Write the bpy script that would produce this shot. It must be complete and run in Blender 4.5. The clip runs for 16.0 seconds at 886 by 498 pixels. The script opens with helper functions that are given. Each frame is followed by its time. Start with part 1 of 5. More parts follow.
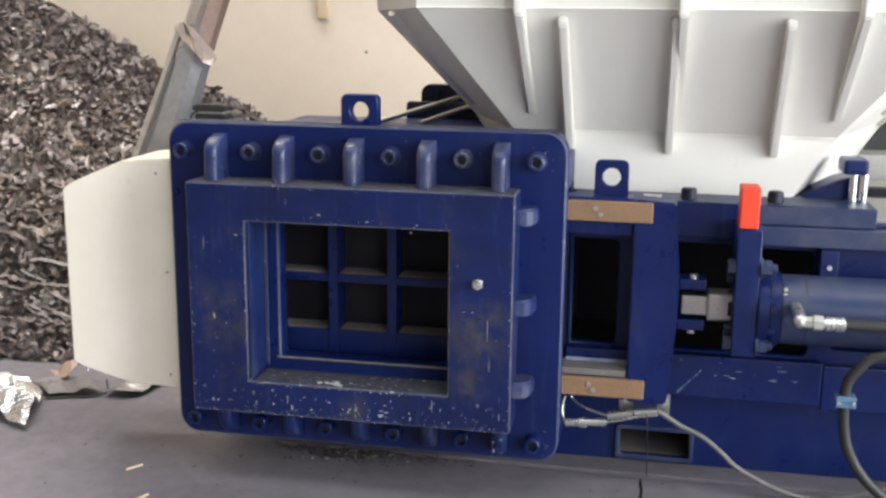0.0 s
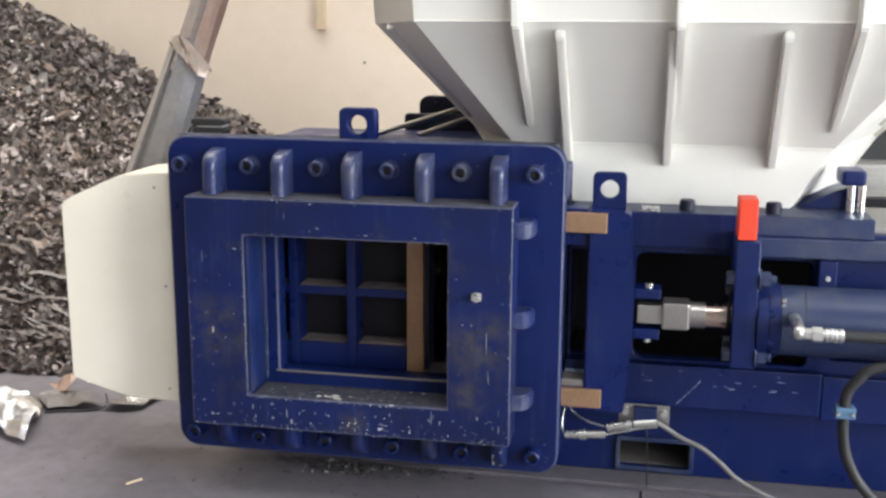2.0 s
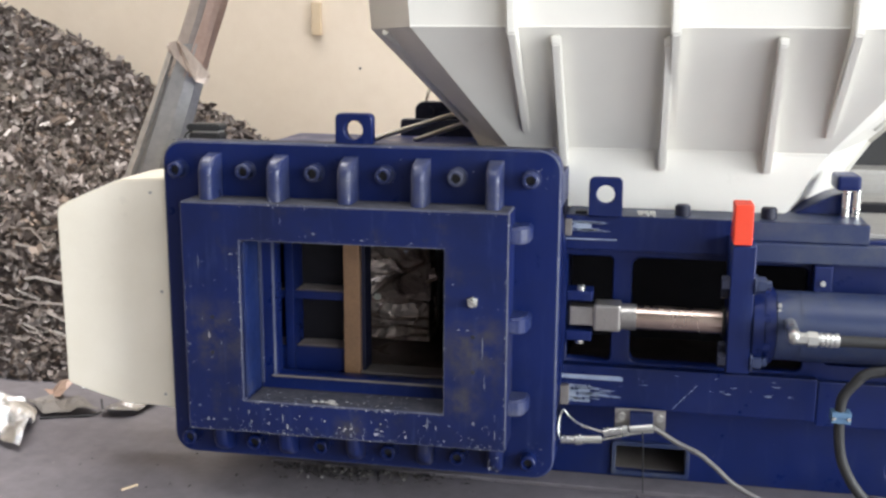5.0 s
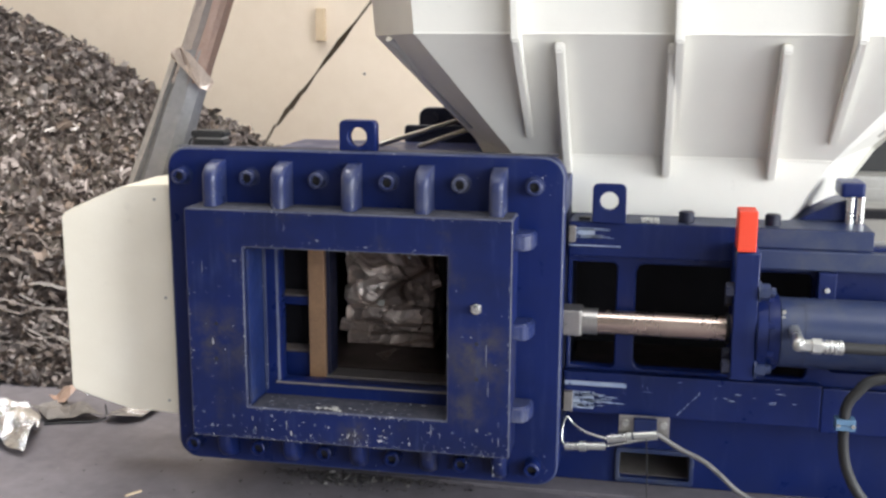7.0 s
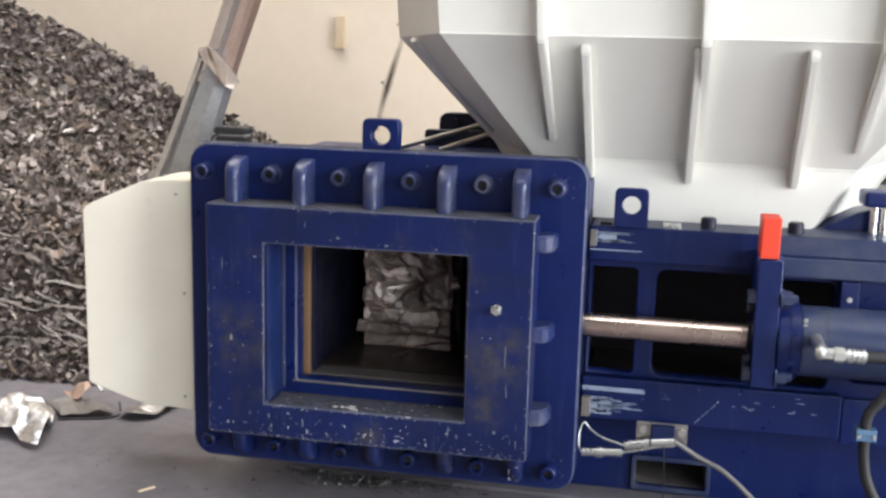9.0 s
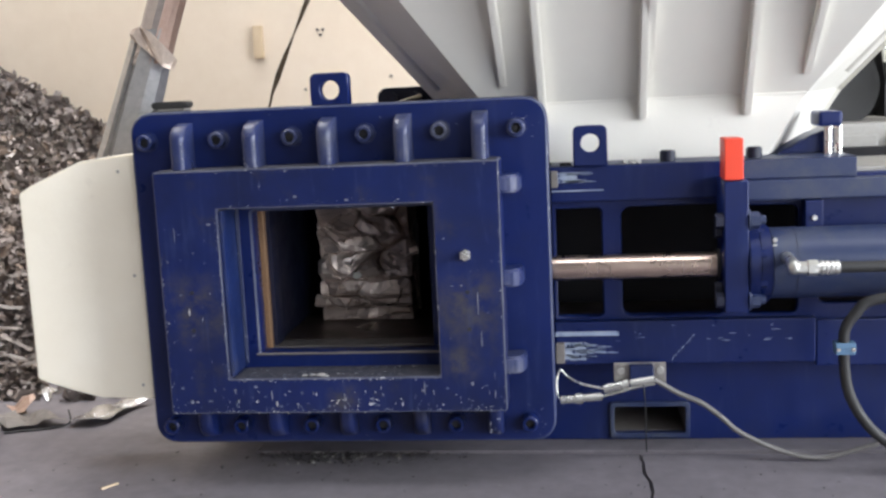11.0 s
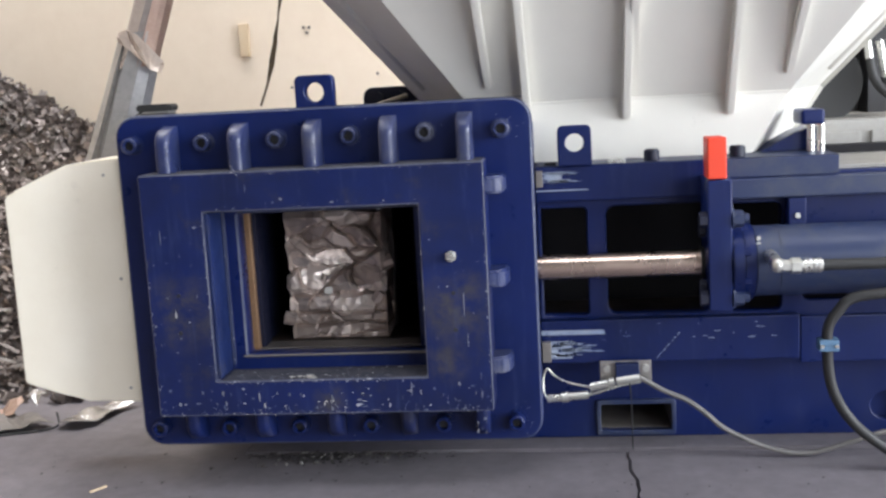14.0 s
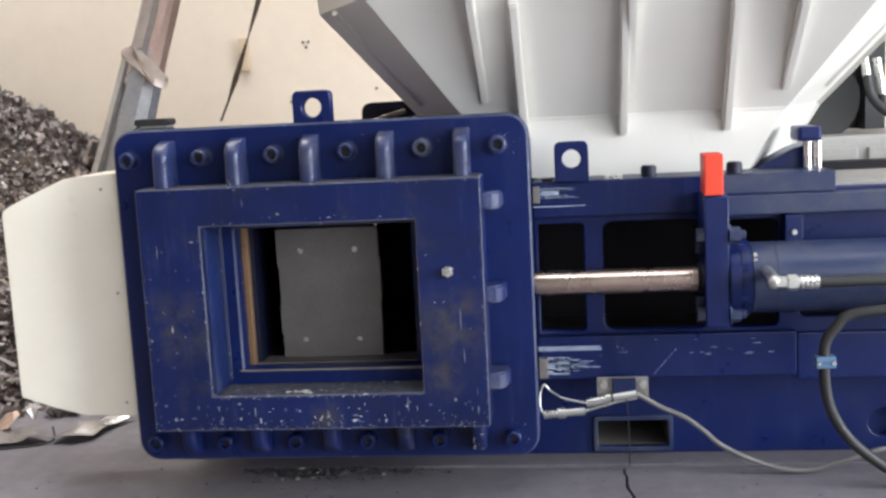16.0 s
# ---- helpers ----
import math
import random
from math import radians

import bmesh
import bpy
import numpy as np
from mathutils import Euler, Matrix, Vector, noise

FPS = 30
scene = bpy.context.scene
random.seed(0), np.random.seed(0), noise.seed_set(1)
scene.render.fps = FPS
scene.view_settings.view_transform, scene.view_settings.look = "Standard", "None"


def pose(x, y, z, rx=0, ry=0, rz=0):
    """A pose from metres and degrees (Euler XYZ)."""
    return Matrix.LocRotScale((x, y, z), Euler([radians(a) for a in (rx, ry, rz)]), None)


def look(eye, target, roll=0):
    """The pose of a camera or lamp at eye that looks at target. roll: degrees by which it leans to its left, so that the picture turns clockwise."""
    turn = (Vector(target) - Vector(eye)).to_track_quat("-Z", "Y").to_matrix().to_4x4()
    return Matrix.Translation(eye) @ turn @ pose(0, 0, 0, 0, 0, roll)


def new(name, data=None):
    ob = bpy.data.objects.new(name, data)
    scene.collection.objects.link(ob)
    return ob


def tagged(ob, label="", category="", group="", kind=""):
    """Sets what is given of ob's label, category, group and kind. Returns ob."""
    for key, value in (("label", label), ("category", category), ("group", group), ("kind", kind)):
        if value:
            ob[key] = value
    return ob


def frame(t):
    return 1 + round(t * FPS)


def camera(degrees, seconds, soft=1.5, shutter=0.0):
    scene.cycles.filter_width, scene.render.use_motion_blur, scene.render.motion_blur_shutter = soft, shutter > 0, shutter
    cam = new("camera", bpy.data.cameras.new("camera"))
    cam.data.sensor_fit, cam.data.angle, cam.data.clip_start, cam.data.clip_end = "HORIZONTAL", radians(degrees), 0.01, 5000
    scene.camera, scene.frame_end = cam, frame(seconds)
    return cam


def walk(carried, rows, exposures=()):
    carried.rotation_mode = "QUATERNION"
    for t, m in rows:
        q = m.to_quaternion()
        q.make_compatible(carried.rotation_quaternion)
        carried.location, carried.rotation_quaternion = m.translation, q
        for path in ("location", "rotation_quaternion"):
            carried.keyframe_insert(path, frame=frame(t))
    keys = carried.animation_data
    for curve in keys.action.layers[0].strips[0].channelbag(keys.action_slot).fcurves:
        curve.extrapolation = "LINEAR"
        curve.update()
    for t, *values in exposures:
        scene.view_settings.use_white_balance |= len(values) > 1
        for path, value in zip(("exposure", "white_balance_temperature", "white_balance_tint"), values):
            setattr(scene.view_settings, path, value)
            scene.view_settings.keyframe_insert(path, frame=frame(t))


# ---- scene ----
cam = camera(45.0, 16.0, soft=2.6, shutter=0.5)
PATH = [
    (0, (1.039, -2.262, 1.119), (0.669, -0.344, 0.689), 0.6),
    (0.5, (1.039, -2.264, 1.114), (0.669, -0.344, 0.698), 0.6),
    (1, (1.037, -2.259, 1.126), (0.673, -0.337, 0.706), 0.5),
    (1.5, (1.038, -2.262, 1.125), (0.671, -0.34, 0.71), 0.4),
    (2, (1.041, -2.26, 1.131), (0.671, -0.339, 0.715), 0.3),
    (2.5, (1.038, -2.264, 1.12), (0.674, -0.34, 0.714), 0.6),
    (3, (1.04, -2.261, 1.126), (0.674, -0.338, 0.716), 0.6),
    (3.5, (1.038, -2.264, 1.126), (0.673, -0.34, 0.717), 0.5),
    (4, (1.039, -2.262, 1.129), (0.675, -0.338, 0.721), 0.4),
    (6.5, (1.04, -2.263, 1.131), (0.679, -0.337, 0.729), 0.3),
    (7, (1.041, -2.262, 1.135), (0.671, -0.338, 0.738), 0.3),
    (7.5, (1.04, -2.265, 1.125), (0.664, -0.337, 0.747), 0.4),
    (8, (1.04, -2.265, 1.13), (0.658, -0.338, 0.754), 0.3),
    (8.5, (1.039, -2.266, 1.131), (0.655, -0.338, 0.763), 0.4),
    (9, (1.015, -2.268, 1.097), (0.627, -0.341, 0.73), 1.5),
    (9.5, (0.988, -2.254, 1.039), (0.565, -0.333, 0.678), 0.5),
    (10, (0.916, -2.264, 0.953), (0.555, -0.32, 0.652), -0.9),
    (10.2, (0.904, -2.244, 0.918), (0.644, -0.283, 0.62), -2.1),
    (12.3, (0.935, -2.255, 0.891), (0.692, -0.295, 0.574), -3.0),
    (12.5, (0.925, -2.252, 0.905), (0.683, -0.294, 0.578), -2.9),
    (13, (0.927, -2.251, 0.916), (0.682, -0.294, 0.583), -3.1),
    (13.5, (0.925, -2.252, 0.911), (0.686, -0.293, 0.586), -2.9),
    (14, (0.924, -2.253, 0.913), (0.699, -0.29, 0.599), -3.1),
    (14.5, (0.923, -2.25, 0.913), (0.699, -0.286, 0.608), -3.2),
    (15, (0.925, -2.248, 0.913), (0.695, -0.284, 0.614), -2.9),
    (15.5, (0.922, -2.252, 0.917), (0.689, -0.288, 0.619), -2.9),
    (16, (0.93, -2.252, 0.916), (0.707, -0.286, 0.628), -2.9),
]
walk(cam, [(t, look(eye, target, roll)) for t, eye, target, roll in PATH], [(0, 0.0, 6500, 10), (8.5, 0.0, 6500, 10), (12.3, 0.0, 6360, 11), (16, 0.0, 6360, 11)])

# ---- world, sun, lights ----
world = bpy.data.worlds.new("sky")
scene.world = world
world.use_nodes = True
wn = world.node_tree
sky = wn.nodes.new("ShaderNodeTexSky")
sky.sky_type, sky.sun_disc = "NISHITA", False
sky.sun_elevation, sky.sun_rotation = radians(48), radians(150)
wn.links.new(sky.outputs[0], wn.nodes["Background"].inputs[0])
wn.nodes["Background"].inputs[1].default_value = 0.12

sun_lamp = bpy.data.lights.new("sun", "SUN")
sun_lamp.energy, sun_lamp.angle, sun_lamp.color = 3.0, radians(0.5), (1.0, 0.95, 0.88)
new("sun", sun_lamp).matrix_world = look((4, -12, 9), (3, -6, 0))


def area_lamp(name, eye, target, sx, sy, watts, color):
    lamp = bpy.data.lights.new(name, "AREA")
    lamp.shape, lamp.size, lamp.size_y, lamp.energy, lamp.color = "RECTANGLE", sx, sy, watts, color
    new(name, lamp).matrix_world = look(eye, target)


# added area lamps: assumed daylight through the unseen hall's two gates and rooflights
area_lamp("side_gate_daylight", (8.8, -2.5, 2.2), (0.6, 0.0, 0.5), 4.8, 4.0, 1180, (0.93, 0.96, 1.0))
area_lamp("gate_daylight", (6.0, -6.7, 2.3), (0.6, 0.0, 0.5), 4.8, 4.2, 345, (0.92, 0.955, 1.0))
area_lamp("rooflight_daylight", (1.2, -1.6, 5.9), (1.2, -1.6, 0), 6.0, 1.6, 165, (0.98, 0.99, 1.0))
area_lamp("rooflight_daylight_far", (-0.5, 1.9, 5.9), (-0.5, 1.9, 0), 6.0, 1.0, 385, (1.0, 0.985, 0.96))


# ---- materials ----
def mat(name):
    m = bpy.data.materials.new(name)
    m.use_nodes = True
    return m, m.node_tree, m.node_tree.nodes["Principled BSDF"]


def node(nt, kind, **values):
    n = nt.nodes.new(kind)
    for key, v in values.items():
        n.inputs[key].default_value = v
    return n


def noise_tex(nt, scale, detail=4.0, rough=0.6, coords="Object"):
    tc = nt.nodes.new("ShaderNodeTexCoord")
    n = node(nt, "ShaderNodeTexNoise", Scale=scale, Detail=detail, Roughness=rough)
    nt.links.new(tc.outputs[coords], n.inputs["Vector"])
    return n


def ramp(nt, source, stops):
    r = nt.nodes.new("ShaderNodeValToRGB")
    el = r.color_ramp.elements
    while len(el) < len(stops):
        el.new(0.5)
    for e, (at, c) in zip(el, stops):
        e.position = at
        e.color = (*c, 1) if len(c) == 3 else c
    nt.links.new(source, r.inputs[0])
    return r


def mix(nt, fac, a, b):
    m = nt.nodes.new("ShaderNodeMix")
    m.data_type = "RGBA"
    for sock, v in ((m.inputs[0], fac), (m.inputs[6], a), (m.inputs[7], b)):
        if hasattr(v, "is_output"):
            nt.links.new(v, sock)
        else:
            sock.default_value = v if not isinstance(v, tuple) else (*v, 1)
    return m.outputs[2]


def bump(nt, bsdf, height, strength, distance):
    b = node(nt, "ShaderNodeBump", Strength=strength, Distance=distance)
    nt.links.new(height, b.inputs["Height"])
    nt.links.new(b.outputs[0], bsdf.inputs["Normal"])


def grey(v):
    return (v, v, v)


def painted(name, base, dark, chip=(0.5, 0.5, 0.52), chips=0.70, grime=(0.09, 0.075, 0.06), grimy=0.62, rough=0.42, stains=(), shine=0.5, scuffs=0.0):
    """Gloss paint with faded patches, grime and small chips down to the metal."""
    m, nt, b = mat(name)
    big = noise_tex(nt, 3.2, 5, 0.62)
    fine = noise_tex(nt, 46, 4, 0.7)
    mid = noise_tex(nt, 9, 6, 0.7)
    col = mix(nt, ramp(nt, big.outputs[0], [(0.3, grey(0)), (0.72, grey(1))]).outputs[0], base, dark)
    dirt = ramp(nt, mid.outputs[0], [(grimy, grey(0)), (min(grimy + 0.16, 1), grey(0.75))])
    col = mix(nt, dirt.outputs[0], col, grime)
    for x, z, r in stains:
        # a worn, rusty patch of its own shape
        tc = nt.nodes.new("ShaderNodeTexCoord")
        far = node(nt, "ShaderNodeVectorMath")
        far.operation = "DISTANCE"
        nt.links.new(tc.outputs["Object"], far.inputs[0])
        far.inputs[1].default_value = (x, 0, z)
        near = node(nt, "ShaderNodeMapRange", **{"From Min": r, "From Max": r * 0.25, "To Min": 0.0, "To Max": 1.0})
        nt.links.new(far.outputs["Value"], near.inputs[0])
        both = nt.nodes.new("ShaderNodeMath")
        both.operation = "MULTIPLY"
        nt.links.new(near.outputs[0], both.inputs[0])
        patch = ramp(nt, noise_tex(nt, 17, 6, 0.75).outputs[0], [(0.40, grey(0)), (0.62, grey(0.85))])
        nt.links.new(patch.outputs[0], both.inputs[1])
        col = mix(nt, both.outputs[0], col, (0.060, 0.055, 0.052))
    if scuffs:
        # long upright streaks where the paint is rubbed lighter
        tc = nt.nodes.new("ShaderNodeTexCoord")
        mp = nt.nodes.new("ShaderNodeMapping")
        mp.inputs["Scale"].default_value = (34, 34, 4.5)
        nt.links.new(tc.outputs["Object"], mp.inputs["Vector"])
        streak = node(nt, "ShaderNodeTexNoise", Scale=1.0, Detail=5.0, Roughness=0.65)
        nt.links.new(mp.outputs[0], streak.inputs["Vector"])
        col = mix(nt, ramp(nt, streak.outputs[0], [(0.56, grey(0)), (0.74, grey(scuffs))]).outputs[0], col, (0.040, 0.058, 0.135))
    spots = ramp(nt, fine.outputs[0], [(chips, grey(0)), (min(chips + 0.03, 1), grey(1))])
    col = mix(nt, spots.outputs[0], col, chip)
    nt.links.new(col, b.inputs["Base Color"])
    rr = ramp(nt, mid.outputs[0], [(0.3, grey(rough - 0.08)), (0.75, grey(min(rough + 0.25, 1)))])
    nt.links.new(rr.outputs[0], b.inputs["Roughness"])
    b.inputs["Specular IOR Level"].default_value = shine
    bump(nt, b, fine.outputs[0], 0.12, 0.004)
    return m


def plain(name, base, dark, rough, metal=0.0, scale=6.0, relief=0.15):
    m, nt, b = mat(name)
    big = noise_tex(nt, scale, 6, 0.65)
    fine = noise_tex(nt, scale * 14, 4, 0.6)
    two = mix(nt, 0.35, big.outputs[0], fine.outputs[0])
    r = ramp(nt, two, [(0.34, base), (0.66, dark)])
    nt.links.new(r.outputs[0], b.inputs["Base Color"])
    b.inputs["Metallic"].default_value = metal
    rr = ramp(nt, big.outputs[0], [(0.3, grey(max(rough - 0.1, 0.02))), (0.7, grey(min(rough + 0.12, 1)))])
    nt.links.new(rr.outputs[0], b.inputs["Roughness"])
    bump(nt, b, fine.outputs[0], relief, 0.005)
    return m


def scrap(name, tones, rough=0.42, metal=0.75, relief=0.3, dirt=0.7):
    """Loose metal pieces, each of its own tone."""
    m, nt, b = mat(name)
    geo = nt.nodes.new("ShaderNodeNewGeometry")
    tone = ramp(nt, geo.outputs["Random Per Island"], tones)
    tone.color_ramp.interpolation = "CONSTANT"
    n = noise_tex(nt, 30, 4, 0.7)
    col = mix(nt, ramp(nt, n.outputs[0], [(0.4, grey(0)), (0.75, grey(dirt))]).outputs[0], tone.outputs[0], (0.09, 0.075, 0.062))
    nt.links.new(col, b.inputs["Base Color"])
    b.inputs["Metallic"].default_value = metal
    b.inputs["Roughness"].default_value = rough
    bump(nt, b, n.outputs[0], relief, 0.01)
    return m


BLUE = painted("navy_gloss_paint", (0.0044, 0.0138, 0.094), (0.0028, 0.0088, 0.056), chips=0.77, grime=(0.016, 0.018, 0.03), grimy=0.66, rough=0.3, shine=0.34, scuffs=0.25)
BLUE_WORN = painted("scuffed_navy_paint", (0.0062, 0.0160, 0.100), (0.0048, 0.0084, 0.038), chips=0.73, grime=(0.034, 0.033, 0.046), grimy=0.55, rough=0.42, shine=0.30, scuffs=0.45, stains=((0.075, 0.43, 0.105), (0.69, 0.43, 0.105), (0.40, 0.225, 0.05), (0.66, 0.30, 0.06)))
BLUE_BRIGHT = painted("royal_blue_paint", (0.0048, 0.0168, 0.090), (0.0030, 0.0090, 0.046), chips=0.72, grime=(0.03, 0.03, 0.04), grimy=0.57, rough=0.4, scuffs=0.5)
# dark navy of bracket and bolts; also shade on chamber walls and window cheek
NAVY_DARK_AND_SHADED = painted("dark_and_shaded_navy_paint", (0.0045, 0.007, 0.028), (0.003, 0.0045, 0.018), chips=0.8, grime=(0.015, 0.015, 0.018), rough=0.45)
# dust, plus the sky's grey sheen on barrel and beam put into colour
DUSTY_SHEEN_BLUE = painted("dusty_sheen_navy_paint", (0.013, 0.024, 0.084), (0.024, 0.036, 0.085), chips=0.74, chip=(0.3, 0.32, 0.36), grime=(0.052, 0.062, 0.092), grimy=0.47, rough=0.36, shine=0.5)
GUSSET_BLUE = painted("rubbed_navy_paint", (0.013, 0.024, 0.10), (0.03, 0.037, 0.085), chips=0.66, chip=(0.3, 0.31, 0.36), grime=(0.085, 0.09, 0.12), grimy=0.5, rough=0.3, shine=0.5)
EDGE_WEAR = painted("worn_edge_paint", (0.21, 0.21, 0.235), (0.035, 0.045, 0.095), chip=(0.5, 0.5, 0.52), chips=0.62, grime=(0.012, 0.02, 0.085), grimy=0.52, rough=0.5)
EDGE_DULL = painted("dulled_edge_paint", (0.060, 0.068, 0.105), (0.012, 0.022, 0.085), chip=(0.35, 0.35, 0.38), chips=0.66, grime=(0.007, 0.016, 0.085), grimy=0.52, rough=0.5)
# near-black colour that carries the shade inside the cells, chamber and windows
SHADE_BLACK = painted("shade_black_sheet", (0.0075, 0.0078, 0.012), (0.010, 0.0085, 0.010), chip=(0.08, 0.07, 0.06), chips=0.74, grime=(0.022, 0.018, 0.015), grimy=0.62, rough=0.5, shine=0.25)
WHITE = painted("off_white_paint", (0.78, 0.762, 0.695), (0.725, 0.705, 0.645), chip=(0.45, 0.42, 0.38), chips=0.80, grime=(0.5, 0.47, 0.42), grimy=0.66, rough=0.38)
CREAM = painted("cream_cover_paint", (0.83, 0.775, 0.655), (0.75, 0.685, 0.555), chip=(0.5, 0.47, 0.41), chips=0.80, grime=(0.58, 0.53, 0.44), grimy=0.62, rough=0.5)
RED = painted("signal_red_paint", (0.80, 0.065, 0.025), (0.72, 0.055, 0.022), chips=0.85, grimy=0.8)
BRONZE = plain("bronze_wear_strip", (0.365, 0.218, 0.118), (0.235, 0.142, 0.085), 0.5, 0.3, 8)
# warm tint puts the beige wall's reflection into the chrome's colour
CHROME = plain("wall_tinted_chrome_rod", (0.74, 0.59, 0.50), (0.64, 0.49, 0.41), 0.28, 1.0, 4, 0.02)
STEEL = plain("bright_steel", (0.52, 0.50, 0.47), (0.38, 0.36, 0.34), 0.35, 0.9, 12)
STEEL_DULL = plain("dull_steel_plate", (0.235, 0.215, 0.20), (0.17, 0.155, 0.145), 0.55, 0.35, 7)
ZINC = plain("zinc_plated_steel", (0.80, 0.80, 0.76), (0.6, 0.6, 0.56), 0.28, 0.9, 20)
BLACK_IRON = plain("black_steel", (0.018, 0.018, 0.02), (0.03, 0.03, 0.032), 0.45, 0.3, 14)
RUBBER = plain("black_rubber", (0.016, 0.016, 0.017), (0.028, 0.028, 0.028), 0.58, 0.0, 18)
HOSE_GREY = plain("grey_cable_sheath", (0.17, 0.16, 0.155), (0.11, 0.105, 0.10), 0.5, 0.0, 22)
CONCRETE = plain("dusty_concrete_floor", (0.202, 0.185, 0.203), (0.119, 0.108, 0.120), 0.72, 0.0, 1.6, 0.25)
PLASTER = plain("warm_beige_wall", (0.74, 0.645, 0.53), (0.685, 0.585, 0.47), 0.85, 0.0, 0.9, 0.2)
# unseen hall walls and ceiling, kept dark to lower ambient light and reflections
HALL = plain("grey_hall_sheeting", (0.20, 0.20, 0.20), (0.15, 0.15, 0.15), 0.7, 0.0, 1.2)
TIMBER = plain("pale_timber", (0.62, 0.50, 0.35), (0.52, 0.40, 0.26), 0.7, 0.0, 9)
GALV = plain("galvanised_sheet", (0.50, 0.49, 0.48), (0.32, 0.315, 0.31), 0.38, 0.55, 5)
GALV_WARM = plain("warm_grey_sheet", (0.54, 0.49, 0.465), (0.39, 0.335, 0.315), 0.36, 0.55, 6)
COPPERY = plain("coppery_sheet", (0.55, 0.40, 0.325), (0.40, 0.255, 0.19), 0.4, 0.35, 9)
STRIP_PALE = plain("pale_scrap_strip", (0.20, 0.172, 0.158), (0.115, 0.095, 0.085), 0.5, 0.3, 12)
TORN = plain("pale_torn_sheet", (0.80, 0.68, 0.58), (0.52, 0.43, 0.37), 0.36, 0.35, 14, 0.4)
FOIL = plain("shiny_foil", (0.68, 0.69, 0.71), (0.42, 0.43, 0.45), 0.22, 1.0, 10, 0.5)
TEAL = plain("pale_blue_plastic", (0.11, 0.21, 0.33), (0.07, 0.14, 0.24), 0.5)
RUBBED = painted("rubbed_paint_streaks", (0.42, 0.46, 0.52), (0.16, 0.22, 0.36), chip=(0.02, 0.035, 0.11), chips=0.57, grime=(0.1, 0.14, 0.26), grimy=0.5, rough=0.4)
RIBBON = plain("dark_tape", (0.05, 0.04, 0.03), (0.12, 0.09, 0.06), 0.55, 0.0, 30)
GREYBOX = plain("grey_cabinet_paint", (0.36, 0.35, 0.33), (0.28, 0.27, 0.25), 0.45, 0.1, 4)
SCRAP = scrap("mixed_shredded_metal", [(0.0, (0.235, 0.200, 0.190)), (0.26, (0.150, 0.125, 0.118)), (0.45, (0.30, 0.265, 0.255)), (0.66, (0.215, 0.165, 0.135)), (0.82, (0.090, 0.074, 0.070)), (0.955, (0.40, 0.37, 0.355))], 0.46, 0.3)
SWARF = scrap("dull_swarf", [(0.0, (0.028, 0.027, 0.03)), (0.5, (0.07, 0.067, 0.065)), (0.88, (0.27, 0.26, 0.25))], 0.5, 0.2)
CHIPPED = scrap("bare_chipped_spots", [(0.0, (0.30, 0.32, 0.37)), (0.25, (0.10, 0.125, 0.20)), (0.6, (0.19, 0.20, 0.25)), (0.84, (0.60, 0.60, 0.61))], 0.5, 0.2)
GRIMY_STEEL = plain("oily_brown_steel", (0.125, 0.092, 0.074), (0.055, 0.042, 0.036), 0.34, 0.5, 7)
SCRAP_BED = plain("scrap_dust", (0.11, 0.09, 0.075), (0.05, 0.042, 0.036), 0.8, 0.1, 20, 0.6)
RIB_DUST = plain("brown_dust", (0.40, 0.34, 0.30), (0.16, 0.13, 0.12), 0.85, 0.0, 9)
# grey of the dusty lower inside; also paints light on the frame's top edge
DUST_AND_LIGHT = plain("grey_dust_and_light_film", (0.058, 0.056, 0.070), (0.022, 0.025, 0.042), 0.85, 0.0, 26)


